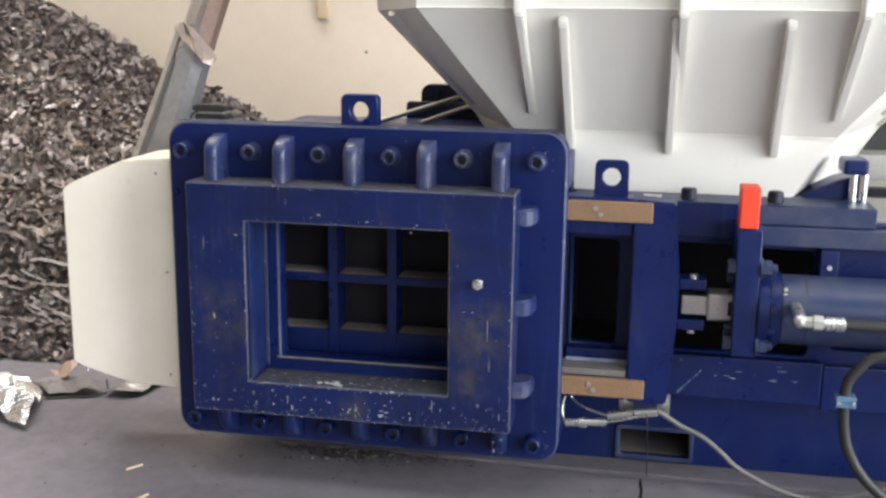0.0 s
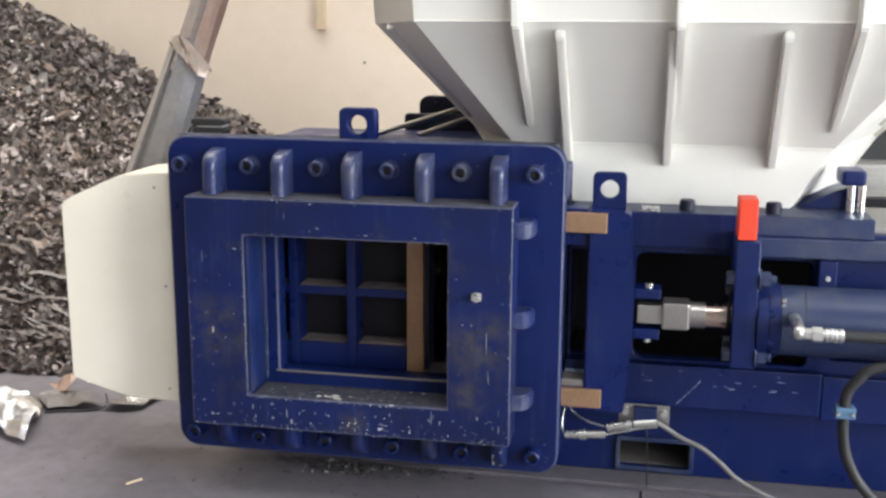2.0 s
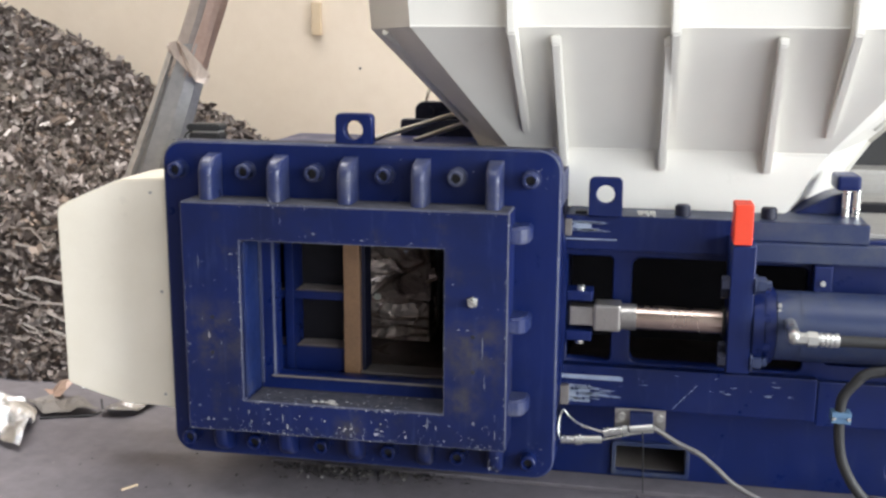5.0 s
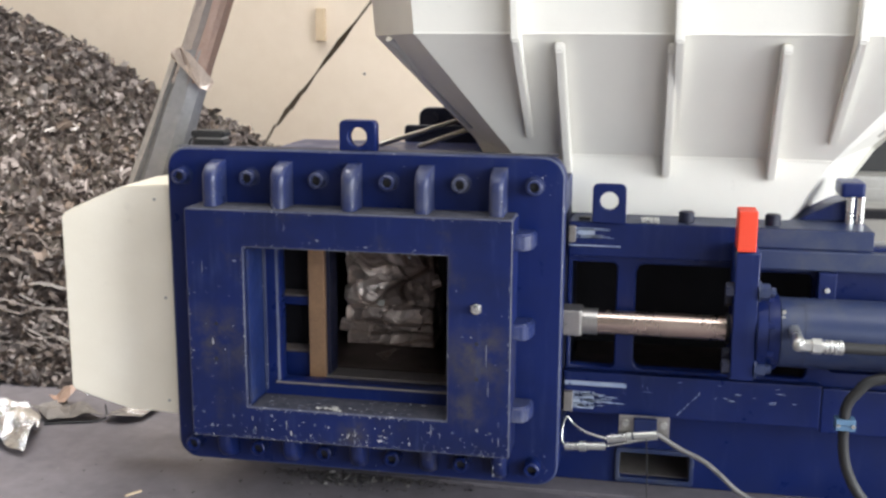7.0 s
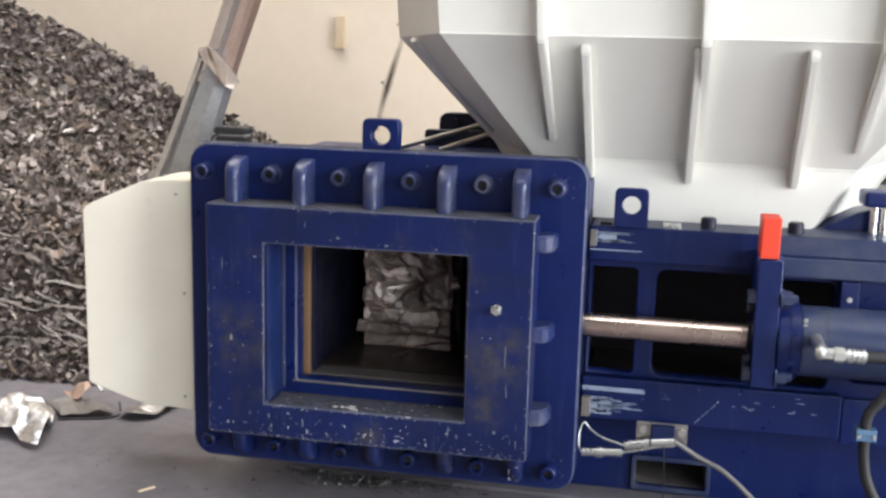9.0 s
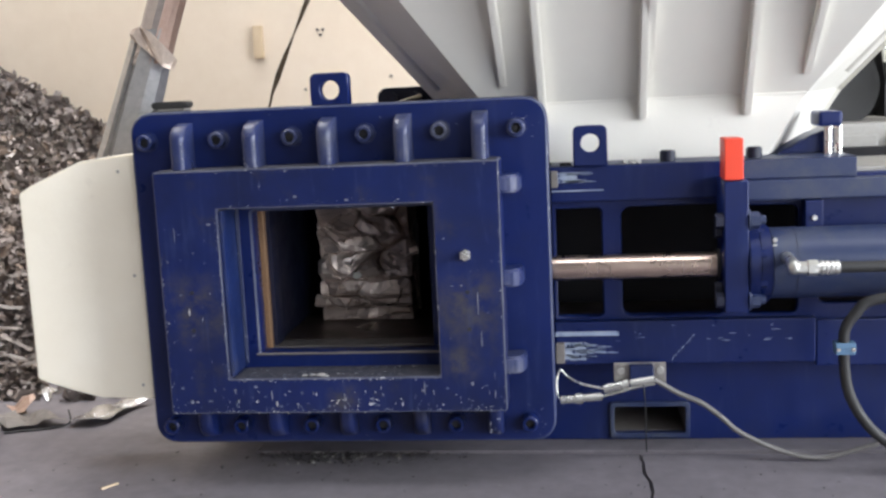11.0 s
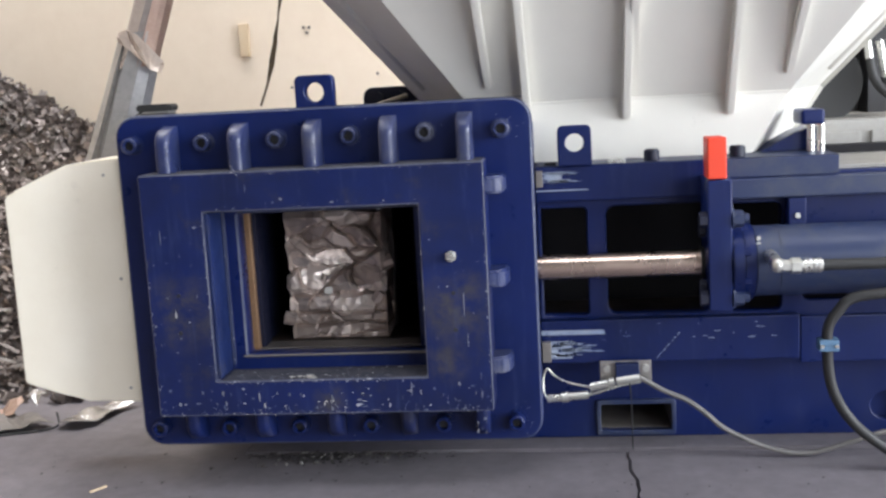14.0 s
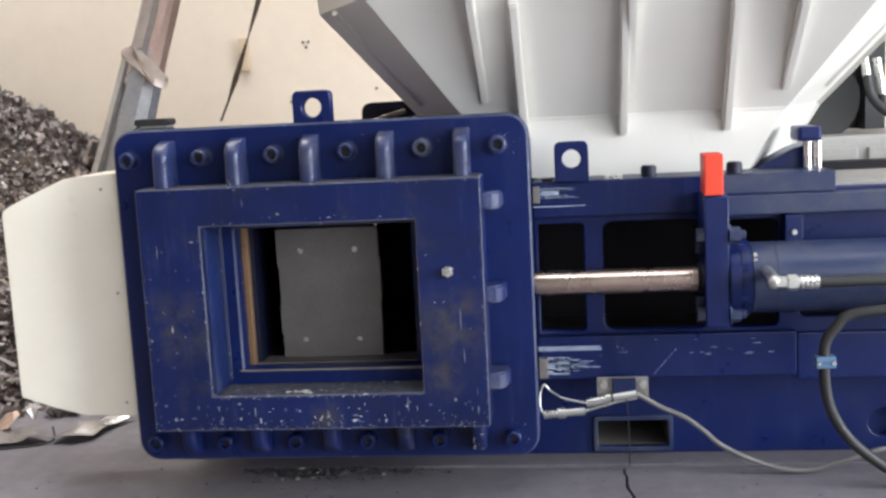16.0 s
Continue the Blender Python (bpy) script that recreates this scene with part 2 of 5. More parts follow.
def pressed_metal():
    """Sheet metal crushed in the press: folds of several tones, paler ridges, crease shade put into colour."""
    m, nt, b = mat("pressed_sheet_metal")
    warp = noise_tex(nt, 9, 3, 0.6)
    tc = nt.nodes.new("ShaderNodeTexCoord")
    mp = nt.nodes.new("ShaderNodeMapping")
    mp.inputs["Scale"].default_value = (1.0, 1.0, 1.7)
    nt.links.new(tc.outputs["Object"], mp.inputs["Vector"])
    shift = node(nt, "ShaderNodeVectorMath")
    shift.operation = "MULTIPLY_ADD"
    nt.links.new(warp.outputs["Color"], shift.inputs[0])
    shift.inputs[1].default_value = (0.12, 0.12, 0.12)
    nt.links.new(mp.outputs[0], shift.inputs[2])
    cells = node(nt, "ShaderNodeTexVoronoi", Scale=11.0)
    edge = node(nt, "ShaderNodeTexVoronoi", Scale=11.0)
    edge.feature = "DISTANCE_TO_EDGE"
    ridge = node(nt, "ShaderNodeTexNoise", Scale=26.0, Detail=5.0, Roughness=0.55)
    ridge.noise_type = "RIDGED_MULTIFRACTAL"
    for n in (cells, edge, ridge):
        nt.links.new(shift.outputs[0], n.inputs["Vector"])
    sep = nt.nodes.new("ShaderNodeSeparateColor")
    nt.links.new(cells.outputs["Color"], sep.inputs[0])
    col = ramp(nt, sep.outputs[0], [(0.0, (0.38, 0.305, 0.265)), (0.45, (0.52, 0.43, 0.38)), (0.8, (0.62, 0.525, 0.47)), (1.0, (0.80, 0.70, 0.64))]).outputs[0]
    # creases darkened in the colour, as shade between the folds
    crease_shade = ramp(nt, edge.outputs["Distance"], [(0.0, grey(0.4)), (0.035, grey(0.0))])
    col = mix(nt, crease_shade.outputs[0], col, (0.055, 0.045, 0.04))
    pale_ridges = ramp(nt, ridge.outputs[0], [(0.62, grey(0)), (0.92, grey(0.8))])
    col = mix(nt, pale_ridges.outputs[0], col, (0.88, 0.80, 0.74))
    nt.links.new(col, b.inputs["Base Color"])
    b.inputs["Metallic"].default_value = 0.62
    b.inputs["Roughness"].default_value = 0.37
    bump(nt, b, ridge.outputs[0], 0.45, 0.012)
    return m


BALE_METAL = pressed_metal()


# ---- mesh helpers ----
def link_mesh(name, bm, material, parent=None, label="", smooth=False):
    me = bpy.data.meshes.new(name)
    bmesh.ops.recalc_face_normals(bm, faces=bm.faces)
    bm.to_mesh(me)
    bm.free()
    if smooth:
        me.shade_smooth()
        me.set_sharp_from_angle(angle=radians(38))
    me.materials.append(material)
    ob = new(name, me)
    ob.parent = parent
    if label:
        ob["label"] = label
    return ob


def part(name, bm, material, parent, label="", smooth=False):
    return link_mesh(name, bm, material, parent, label, smooth)


def thing(name, label, category, group="", kind="", at=(0, 0, 0)):
    ob = new(name)
    ob.empty_display_size = 0.05
    ob.location = at
    return tagged(ob, label, category, group, kind)


def box(bm, x0, x1, y0, y1, z0, z1, bevel=0.0, seg=2):
    made = bmesh.ops.create_cube(bm, size=1.0, matrix=Matrix.Translation(((x0 + x1) / 2, (y0 + y1) / 2, (z0 + z1) / 2)) @ Matrix.Diagonal((abs(x1 - x0), abs(y1 - y0), abs(z1 - z0), 1)))
    if bevel:
        edges = list({e for v in made["verts"] for e in v.link_edges})
        bmesh.ops.bevel(bm, geom=edges, offset=bevel, segments=seg, affect="EDGES", profile=0.6)
    return bm


def boxes(*rows, bevel=0.0):
    bm = bmesh.new()
    for r in rows:
        box(bm, *r, bevel=bevel)
    return bm


def rod(bm, a, b, r, seg=24, r2=None, bevel=0.0):
    a, b = Vector(a), Vector(b)
    turn = (b - a).to_track_quat("Z", "Y").to_matrix().to_4x4()
    made = bmesh.ops.create_cone(bm, cap_ends=True, segments=seg, radius1=r, radius2=r if r2 is None else r2, depth=(b - a).length, matrix=Matrix.Translation((a + b) / 2) @ turn)
    if bevel:
        edges = [e for e in {e for v in made["verts"] for e in v.link_edges} if max(len(f.verts) for f in e.link_faces) > 4]
        bmesh.ops.bevel(bm, geom=edges, offset=bevel, segments=2, affect="EDGES")
    return bm


def rods(*rows, seg=24, bevel=0.0):
    bm = bmesh.new()
    for a, b, r in rows:
        rod(bm, a, b, r, seg, bevel=bevel)
    return bm


def prism(pts, axis, lo, hi, bevel=0.0, bm=None, seg=2):
    """A polygon in the plane across axis, pushed from lo to hi along it."""
    bm = bm or bmesh.new()
    n = "xyz".index(axis)

    def at(p, v):
        q = list(p)
        q.insert(n, v)
        return bm.verts.new(q)

    low, high = [at(p, lo) for p in pts], [at(p, hi) for p in pts]
    bm.faces.new(low), bm.faces.new(high[::-1])
    k = len(pts)
    for i in range(k):
        bm.faces.new((low[i], high[i], high[(i + 1) % k], low[(i + 1) % k]))
    bmesh.ops.recalc_face_normals(bm, faces=bm.faces)
    if bevel:
        bmesh.ops.bevel(bm, geom=list({e for v in low + high for e in v.link_edges}), offset=bevel, segments=seg, affect="EDGES")
    return bm


def round_rect(x0, x1, z0, z1, r, seg=6):
    out = []
    for cx, cz, a0 in ((x1 - r, z1 - r, 0), (x0 + r, z1 - r, 90), (x0 + r, z0 + r, 180), (x1 - r, z0 + r, 270)):
        for k in range(seg + 1):
            a = radians(a0 + 90 * k / seg)
            out.append((cx + r * math.cos(a), cz + r * math.sin(a)))
    return out


def ring(cx, cz, r, seg=24):
    return [(cx + r * math.cos(2 * math.pi * k / seg), cz + r * math.sin(2 * math.pi * k / seg)) for k in range(seg)]


def cut_plate(name, outer, holes, y0, y1, material, parent, label="", bevel=0.003, edge=None):
    """A plate across y with a given outline and holes, as one mesh."""
    cu = bpy.data.curves.new(name, "CURVE")
    cu.dimensions, cu.fill_mode = "2D", "BOTH"
    cu.extrude, cu.bevel_depth, cu.bevel_resolution, cu.offset = (y1 - y0) / 2 - bevel, bevel, 1, -bevel
    for loop in (outer, *holes):
        sp = cu.splines.new("POLY")
        sp.points.add(len(loop) - 1)
        for p, (x, z) in zip(sp.points, loop):
            p.co = (x, z, 0, 1)
        sp.use_cyclic_u = True
    tmp = bpy.data.objects.new(name, cu)
    me = bpy.data.meshes.new_from_object(tmp)
    bpy.data.objects.remove(tmp)
    me.transform(Matrix.Translation((0, (y0 + y1) / 2, 0)) @ Matrix.Rotation(radians(90), 4, "X"))
    me.name = name
    me.materials.clear()
    me.materials.append(material)
    if edge:
        # worn paint on the rounded edges
        me.materials.append(edge)
        for f in me.polygons:
            if 0.15 < abs(f.normal.y) < 0.97:
                f.material_index = 1
    ob = new(name, me)
    ob.parent = parent
    if label:
        ob["label"] = label
    return ob


def tube(points, r, seg=10, steps=6):
    """A round hose along a smooth line through the points."""
    pts = [Vector(p) for p in points]
    line = []
    for i in range(len(pts) - 1):
        p0, p1, p2, p3 = pts[max(i - 1, 0)], pts[i], pts[i + 1], pts[min(i + 2, len(pts) - 1)]
        for k in range(steps):
            t = k / steps
            line.append(0.5 * ((2 * p1) + (p2 - p0) * t + (2 * p0 - 5 * p1 + 4 * p2 - p3) * t * t + (3 * p1 - p0 - 3 * p2 + p3) * t**3))
    line.append(pts[-1])
    bm = bmesh.new()
    rows, side = [], None
    for i, p in enumerate(line):
        d = (line[min(i + 1, len(line) - 1)] - line[max(i - 1, 0)]).normalized()
        if side is None:
            side = d.orthogonal().normalized()
        side = (side - d * side.dot(d)).normalized()
        up = d.cross(side)
        rows.append([bm.verts.new(p + r * (math.cos(2 * math.pi * k / seg) * side + math.sin(2 * math.pi * k / seg) * up)) for k in range(seg)])
    for a, b in zip(rows, rows[1:]):
        for k in range(seg):
            bm.faces.new((a[k], a[(k + 1) % seg], b[(k + 1) % seg], b[k]))
    bm.faces.new(rows[0][::-1]), bm.faces.new(rows[-1])
    return bm


# ---- the hall ----
def slab(name, pts, material, parent):
    return part(name, prism(pts, "z", -0.12, 0.0), material, parent)


def build_hall():
    floor = tagged(link_mesh("floor", boxes((-6, 9, -7, 3.6, -0.3, -0.13)), CONCRETE), "dark grey dusty concrete floor with an open joint", "floor", kind="structure")
    rng = random.Random(4)
    crack = [(1.062 + rng.uniform(-0.006, 0.006) + 0.03 * k / 56, 0.25 - 0.03 * k) for k in range(57)]
    crack.append((crack[-1][0], -7))
    left = [(-6, -7), (-6, 3.6), (0.10, 3.6), (0.10, 0.270), (0.6, 0.263), (1.06, 0.254)] + [(x - 0.003 - rng.uniform(0, 0.003), y) for x, y in crack]
    right = [(x + 0.003, y) for x, y in crack[::-1]] + [(1.066, 0.254), (9, 0.22), (9, -7)]
    far = [(0.102, 0.287), (9, 0.236), (9, 3.6), (0.102, 3.6)]
    for pts in (left, right, far):
        slab("concrete_slab", pts, CONCRETE, floor)

    tagged(link_mesh("wall_back", boxes((-6, 9, 3.46, 3.75, 0, 6)), PLASTER), "warm beige plastered back wall of the hall", "wall", kind="structure")
    tagged(link_mesh("wall_left", boxes((-6.25, -6, -7.25, 3.75, 0, 6)), PLASTER), "beige side wall of the hall", "wall", kind="structure")
    tagged(link_mesh("wall_right", boxes((9, 9.25, -7.25, -4.8, 0, 6), (9, 9.25, 0.4, 3.75, 0, 6), (9, 9.25, -4.8, 0.4, 4.5, 6)), HALL), "grey sheeted side wall with an open gate", "wall", kind="structure")
    # the front wall stands behind the camera and has the hall's open gate in it
    bm = boxes((-6, 3.3, -7.25, -7, 0, 6), (8.7, 9, -7.25, -7, 0, 6), (3.3, 8.7, -7.25, -7, 4.6, 6))
    tagged(link_mesh("wall_front", bm, HALL), "grey sheeted front wall with an open gate", "wall", kind="structure")
    bm = boxes((-6.25, 9.25, -7.25, -2.4, 6, 6.2), (-6.25, 9.25, -0.8, 1.4, 6, 6.2), (-6.25, 9.25, 2.4, 3.75, 6, 6.2), (-6.25, -2, -2.4, -0.8, 6, 6.2), (4.4, 9.25, -2.4, -0.8, 6, 6.2), (-6.25, -3.6, 1.4, 2.4, 6, 6.2), (2.6, 9.25, 1.4, 2.4, 6, 6.2))
    tagged(link_mesh("ceiling", bm, HALL), "grey hall ceiling with two open rooflights", "ceiling", kind="structure")
    tagged(link_mesh("ground", boxes((-60, 70, -90, -7.25, -0.32, -0.02), (9.25, 70, -7.25, 40, -0.32, -0.02)), CONCRETE), "grey concrete yard outside the hall gate", "ground", kind="structure")


build_hall()


# ---- the baling press ----
PLATE_Y = 0.10
baler = thing("baling_press", "navy blue hydraulic scrap baling press with scuffed paint on concrete floor", "baler")


def lathe(profile, x, z, seg=22):
    """A turned body round the line through (x, z) along y; the profile is in radius and y."""
    bm = bmesh.new()
    rows = [[bm.verts.new((x + r * math.cos(2 * math.pi * k / seg), y, z + r * math.sin(2 * math.pi * k / seg))) for k in range(seg)] for r, y in profile]
    for a, b in zip(rows, rows[1:]):
        for k in range(seg):
            bm.faces.new((a[k], a[(k + 1) % seg], b[(k + 1) % seg], b[k]))
    bm.faces.new(rows[-1])
    return bm


def hex_bolt_socket(parent, x, z, y, r=0.0185, h=0.034, paint=None):
    prof = [(r * 1.22, y), (r * 1.22, y - 0.003), (r, y - 0.003), (r, y - h + 0.003), (r - 0.003, y - h), (r * 0.62, y - h), (r * 0.58, y - h + 0.001), (r * 0.58, y - h + 0.016)]
    bolt = part("bolt", lathe(prof, x, z), paint or GUSSET_BLUE, parent, smooth=True)
    # black disc paints the dark bottom of the recess
    part("hex_socket", rods(((x, y - h + 0.0155, z), (x, y - h + 0.012, z), r * 0.565), seg=12), BLACK_IRON, bolt)
    return bolt


def lug(parent, x0, x1, z0, z1, y0, y1, cz, r):
    outer = [(x0, z0), (x1, z0)] + round_rect(x0, x1, z0, z1, 0.014)[:14]
    return cut_plate("lifting_lug", outer, [ring((x0 + x1) / 2, cz, r)], y0, y1, BLUE, parent)


def build_front():
    plate = cut_plate("front_plate", round_rect(-0.083, 0.863, 0.088, 0.866, 0.05), [round_rect(0.186, 0.615, 0.303, 0.634, 0.004, 1)], PLATE_Y, PLATE_Y + 0.055, BLUE, baler, "thick rounded front plate", 0.005, EDGE_DULL)
    for k in range(6):
        hex_bolt_socket(plate, -0.04 + 0.1672 * k, 0.80, PLATE_Y)
        # bottom row in darker BLUE: the shadow under the frame put into colour
        hex_bolt_socket(plate, -0.032 + 0.1672 * k, 0.137, PLATE_Y, paint=BLUE)
    lug(plate, 0.338, 0.426, 0.862, 0.937, PLATE_Y + 0.015, PLATE_Y + 0.045, 0.899, 0.0215)

    # the outlet frame: a heavy rectangular collar with mitred inner faces
    bm = bmesh.new()
    ox0, ox1, oz0, oz1 = 0.0, 0.76, 0.19, 0.738
    ix0, ix1, iz0, iz1 = 0.141, 0.616, 0.27, 0.652
    outer = [(ox0, oz0), (ox1, oz0), (ox1, oz1), (ox0, oz1)]
    inner = [(ix0, iz0), (ix1, iz0), (ix1, iz1), (ix0, iz1)]
    for k in range(4):
        a, b = outer[k], outer[(k + 1) % 4]
        c, d = inner[(k + 1) % 4], inner[k]
        prism([a, b, c, d], "y", 0.0, PLATE_Y, bm=bm)
    bmesh.ops.remove_doubles(bm, verts=bm.verts, dist=0.0005)
    bmesh.ops.delete(bm, geom=[f for f in bm.faces if all(not e.is_boundary and len(e.link_faces) > 2 for e in f.edges if abs(e.verts[0].co.y - e.verts[1].co.y) > 0.05) and abs(f.normal.y) < 0.1 and not (abs(f.normal.x) > 0.99 or abs(f.normal.z) > 0.99)], context="FACES")
    bmesh.ops.recalc_face_normals(bm, faces=bm.faces)
    sharp = [e for e in bm.edges if len(e.link_faces) == 2 and e.calc_face_angle() > 1.0]
    bmesh.ops.bevel(bm, geom=sharp, offset=0.0028, segments=2, affect="EDGES", material=1)
    collar = part("outlet_frame", bm, BLUE_WORN, baler, "scuffed heavy outlet frame with bare chips")
    collar.data.materials.append(EDGE_WEAR)
    # bright blue liner inside, with a rubbed inner ledge
    part("liner", boxes((0.1415, 0.1495, 0.006, PLATE_Y - 0.001, 0.274, 0.648), bevel=0.002), BLUE_BRIGHT, collar, "brighter blue side liner")
    part("seam", boxes((0.1495, 0.1575, 0.0955, 0.0995, 0.282, 0.648), bevel=0.0015), EDGE_DULL, collar, "dusty weld seam in the corner")
    part("ledge", boxes((0.176, 0.614, 0.094, 0.0995, 0.2995, 0.305), bevel=0.003), STEEL_DULL, collar, "rubbed bare steel ledge")
    for k, x in enumerate((0.05, 0.214, 0.381, 0.55, 0.718)):
        gusset(collar, x, True)
        gusset(collar, x + 0.01, False)
    for z in (0.683, 0.478, 0.284):
        pts = [(0.745, 0.026), (0.775, 0.027), (0.79, 0.034), (0.80, 0.048), (0.803, 0.065), (0.803, PLATE_Y - 0.001), (0.745, PLATE_Y - 0.001)]
        part("gusset", prism(pts, "z", z - 0.019, z + 0.019, 0.005, seg=3), GUSSET_BLUE, collar, smooth=True)
    # this film puts the light from above into the top edge's colour
    part("dust_and_light_film", boxes((0.006, 0.754, 0.004, 0.0985, 0.7381, 0.7386)), DUST_AND_LIGHT, collar, "pale grey film for the light on the top edge")
    part("dust_and_light_film", boxes((0.151, 0.612, 0.005, 0.0985, 0.2702, 0.2707)), DUST_AND_LIGHT, collar, "grey dust on the lower inside")
    part("dust_and_light_film", boxes((-0.06, 0.845, PLATE_Y + 0.006, PLATE_Y + 0.05, 0.8662, 0.8667)), DUST_AND_LIGHT, collar, "thin grey film on the plate's top")
    stud = bmesh.new()
    rod(stud, (0.682, 0.002, 0.537), (0.682, -0.022, 0.537), 0.0085, 16, bevel=0.002)
    rod(stud, (0.682, 0.002, 0.537), (0.682, -0.006, 0.537), 0.013, 6)
    part("stud", stud, ZINC, collar, "bright zinc stud", smooth=True)
    # flush black discs drawn for the dark insides of the holes
    for x, z in ((0.07, 0.468), (0.067, 0.383), (0.683, 0.456), (0.684, 0.374)):
        part("bolt_hole", rods(((x, -0.0008, z), (x, 0.003, z), 0.0045), seg=14), BLACK_IRON, collar)


def chip_marks(name, spots, parent, seed, material=None):
    """Small bare spots where the paint came off: rows of place x, y, z, along x, y, z, length and width."""
    rs = random.Random(seed)
    verts, faces = [], []
    for (x, y, z), along, across, l, w in spots:
        a, c = Vector(along), Vector(across)
        n = 7
        b = len(verts)
        for k in range(n):
            t = 2 * math.pi * k / n
            verts.append(Vector((x, y, z)) + a * (l * math.cos(t) * rs.uniform(0.5, 1.1)) + c * (w * math.sin(t) * rs.uniform(0.4, 1.2)))
        faces.append(tuple(range(b, b + n)))
    me = bpy.data.meshes.new(name)
    me.from_pydata([tuple(v) for v in verts], [], faces)
    me.materials.append(material or CHIPPED)
    ob = new(name, me)
    ob.parent = parent
    return tagged(ob, "bare chips in the paint", kind="stuff")


def build_chips():
    rs = random.Random(33)
    X, Y, Z, y = (1, 0, 0), (0, 1, 0), (0, 0, 1), -0.0006
    s = []

    def dot(x, z, big=1.0, up=False):
        l, w = rs.uniform(0.0012, 0.0042) * big, rs.uniform(0.0008, 0.0024) * big
        s.append(((x, y, z), Z if up else X, X if up else Z, l, w))

    for _ in range(72):  # along the lower lip
        dot(rs.uniform(0.01, 0.75), 0.193 + abs(rs.gauss(0, 0.016)), 1.0, rs.random() < 0.5)
    for _ in range(55):  # bottom edge
        dot(rs.uniform(0.005, 0.755), 0.1955 + rs.uniform(-0.001, 0.002), 0.9)
    for _ in range(46):  # edges of the opening
        dot(0.1365 + rs.uniform(-0.002, 0.002), rs.uniform(0.27, 0.645), 0.8, True)
        dot(rs.uniform(0.145, 0.61), 0.2645 + rs.uniform(-0.002, 0.002), 0.9)
    for _ in range(22):
        dot(rs.uniform(0.15, 0.61), 0.657 + abs(rs.gauss(0, 0.008)), 0.8)
        dot(rs.uniform(0.01, 0.75), 0.732 + rs.uniform(-0.002, 0.001), 0.7)
        dot(0.7545, rs.uniform(0.2, 0.73), 0.8, True)
        dot(0.006, rs.uniform(0.2, 0.55), 0.9, True)
    for _ in range(38):
        dot(rs.choice([rs.uniform(0.01, 0.13), rs.uniform(0.625, 0.75)]), rs.uniform(0.2, 0.62), 0.8, rs.random() < 0.4)
    for x, z, big in ((0.30, 0.668, 1.8), (0.318, 0.675, 1.5), (0.43, 0.664, 1.8), (0.24, 0.70, 1.5), (0.06, 0.425, 2.4), (0.01, 0.40, 2.2), (0.05, 0.60, 1.5), (0.46, 0.21, 2.6), (0.462, 0.222, 2.2), (0.40, 0.20, 1.8), (0.53, 0.645, 1.2), (0.12, 0.62, 1.6)):
        dot(x, z, big, rs.random() < 0.5)
    for x, z, l in ((0.705, 0.43, 0.03), (0.71, 0.35, 0.022), (0.24, 0.70, 0.012), (0.04, 0.60, 0.02), (0.735, 0.27, 0.012), (0.735, 0.23, 0.012), (0.58, 0.245, 0.02)):
        s.append(((x, y, z), Z, X, l, 0.0011))
    for _ in range(44):  # the lower inner face
        s.append(((rs.uniform(0.16, 0.60), rs.uniform(0.01, 0.09), 0.2712), X, Y, rs.uniform(0.002, 0.008), rs.uniform(0.001, 0.004)))
    for _ in range(9):
        s.append(((rs.uniform(0.18, 0.6), 0.02 + rs.gauss(0, 0.01), 0.2714), X, Y, rs.uniform(0.004, 0.012), rs.uniform(0.001, 0.003)))
    for _ in range(26):  # inner corner seam
        s.append(((0.1512 + rs.uniform(0, 0.004), PLATE_Y - 0.0006, rs.uniform(0.31, 0.64)), Z, X, rs.uniform(0.005, 0.014), rs.uniform(0.0008, 0.0022)))
    for _ in range(22):  # rubbed marks and drips on the lower strip
        dot(rs.uniform(0.02, 0.74), rs.uniform(0.2, 0.258), 1.7, rs.random() < 0.7)
    for x, z, l, w in ((0.235, 0.232, 0.024, 0.004), (0.246, 0.212, 0.012, 0.006), (0.40, 0.225, 0.03, 0.0045), (0.17, 0.24, 0.012, 0.002), (0.33, 0.236, 0.010, 0.0025), (0.465, 0.212, 0.012, 0.005), (0.53, 0.208, 0.008, 0.005), (0.60, 0.235, 0.014, 0.002), (0.30, 0.205, 0.008, 0.004), (0.365, 0.205, 0.008, 0.006), (0.03, 0.25, 0.006, 0.012), (0.722, 0.232, 0.013, 0.0022)):
        s.append(((x, y, z), Z, X, l * 0.6, w * 0.5))
    chip_marks("chipped_paint", s, baler, 5)
    splash = [((0.355 + rs.gauss(0, 0.020), 0.020 + rs.gauss(0, 0.006), 0.2716), X, Y, rs.uniform(0.005, 0.014), rs.uniform(0.003, 0.007)) for _ in range(14)]
    for k in range(26):  # bright flecks along the lower lip
        splash.append(((rs.uniform(0.16, 0.62), y, rs.choice([0.193, 0.2, 0.215, 0.235]) + rs.uniform(-0.003, 0.006)), Z if k % 2 else X, X if k % 2 else Z, rs.uniform(0.001, 0.004), rs.uniform(0.0007, 0.0016)))
    chip_marks("paint_splash", splash, baler, 15, WHITE)
    # sliding marks along the guide beams
    m = []
    for _ in range(60):
        m.append(((0.885 + rs.uniform(0.01, 0.10) * rs.random(), 0.2330, rs.uniform(0.243, 0.281)), X, Z, rs.uniform(0.012, 0.04), rs.uniform(0.0008, 0.0024)))
    for _ in range(26):
        m.append(((0.885 + rs.uniform(0.005, 0.06), 0.2430, rs.choice([0.664, 0.681]) + rs.uniform(-0.004, 0.004)), X, Z, rs.uniform(0.012, 0.045), rs.uniform(0.0006, 0.002)))
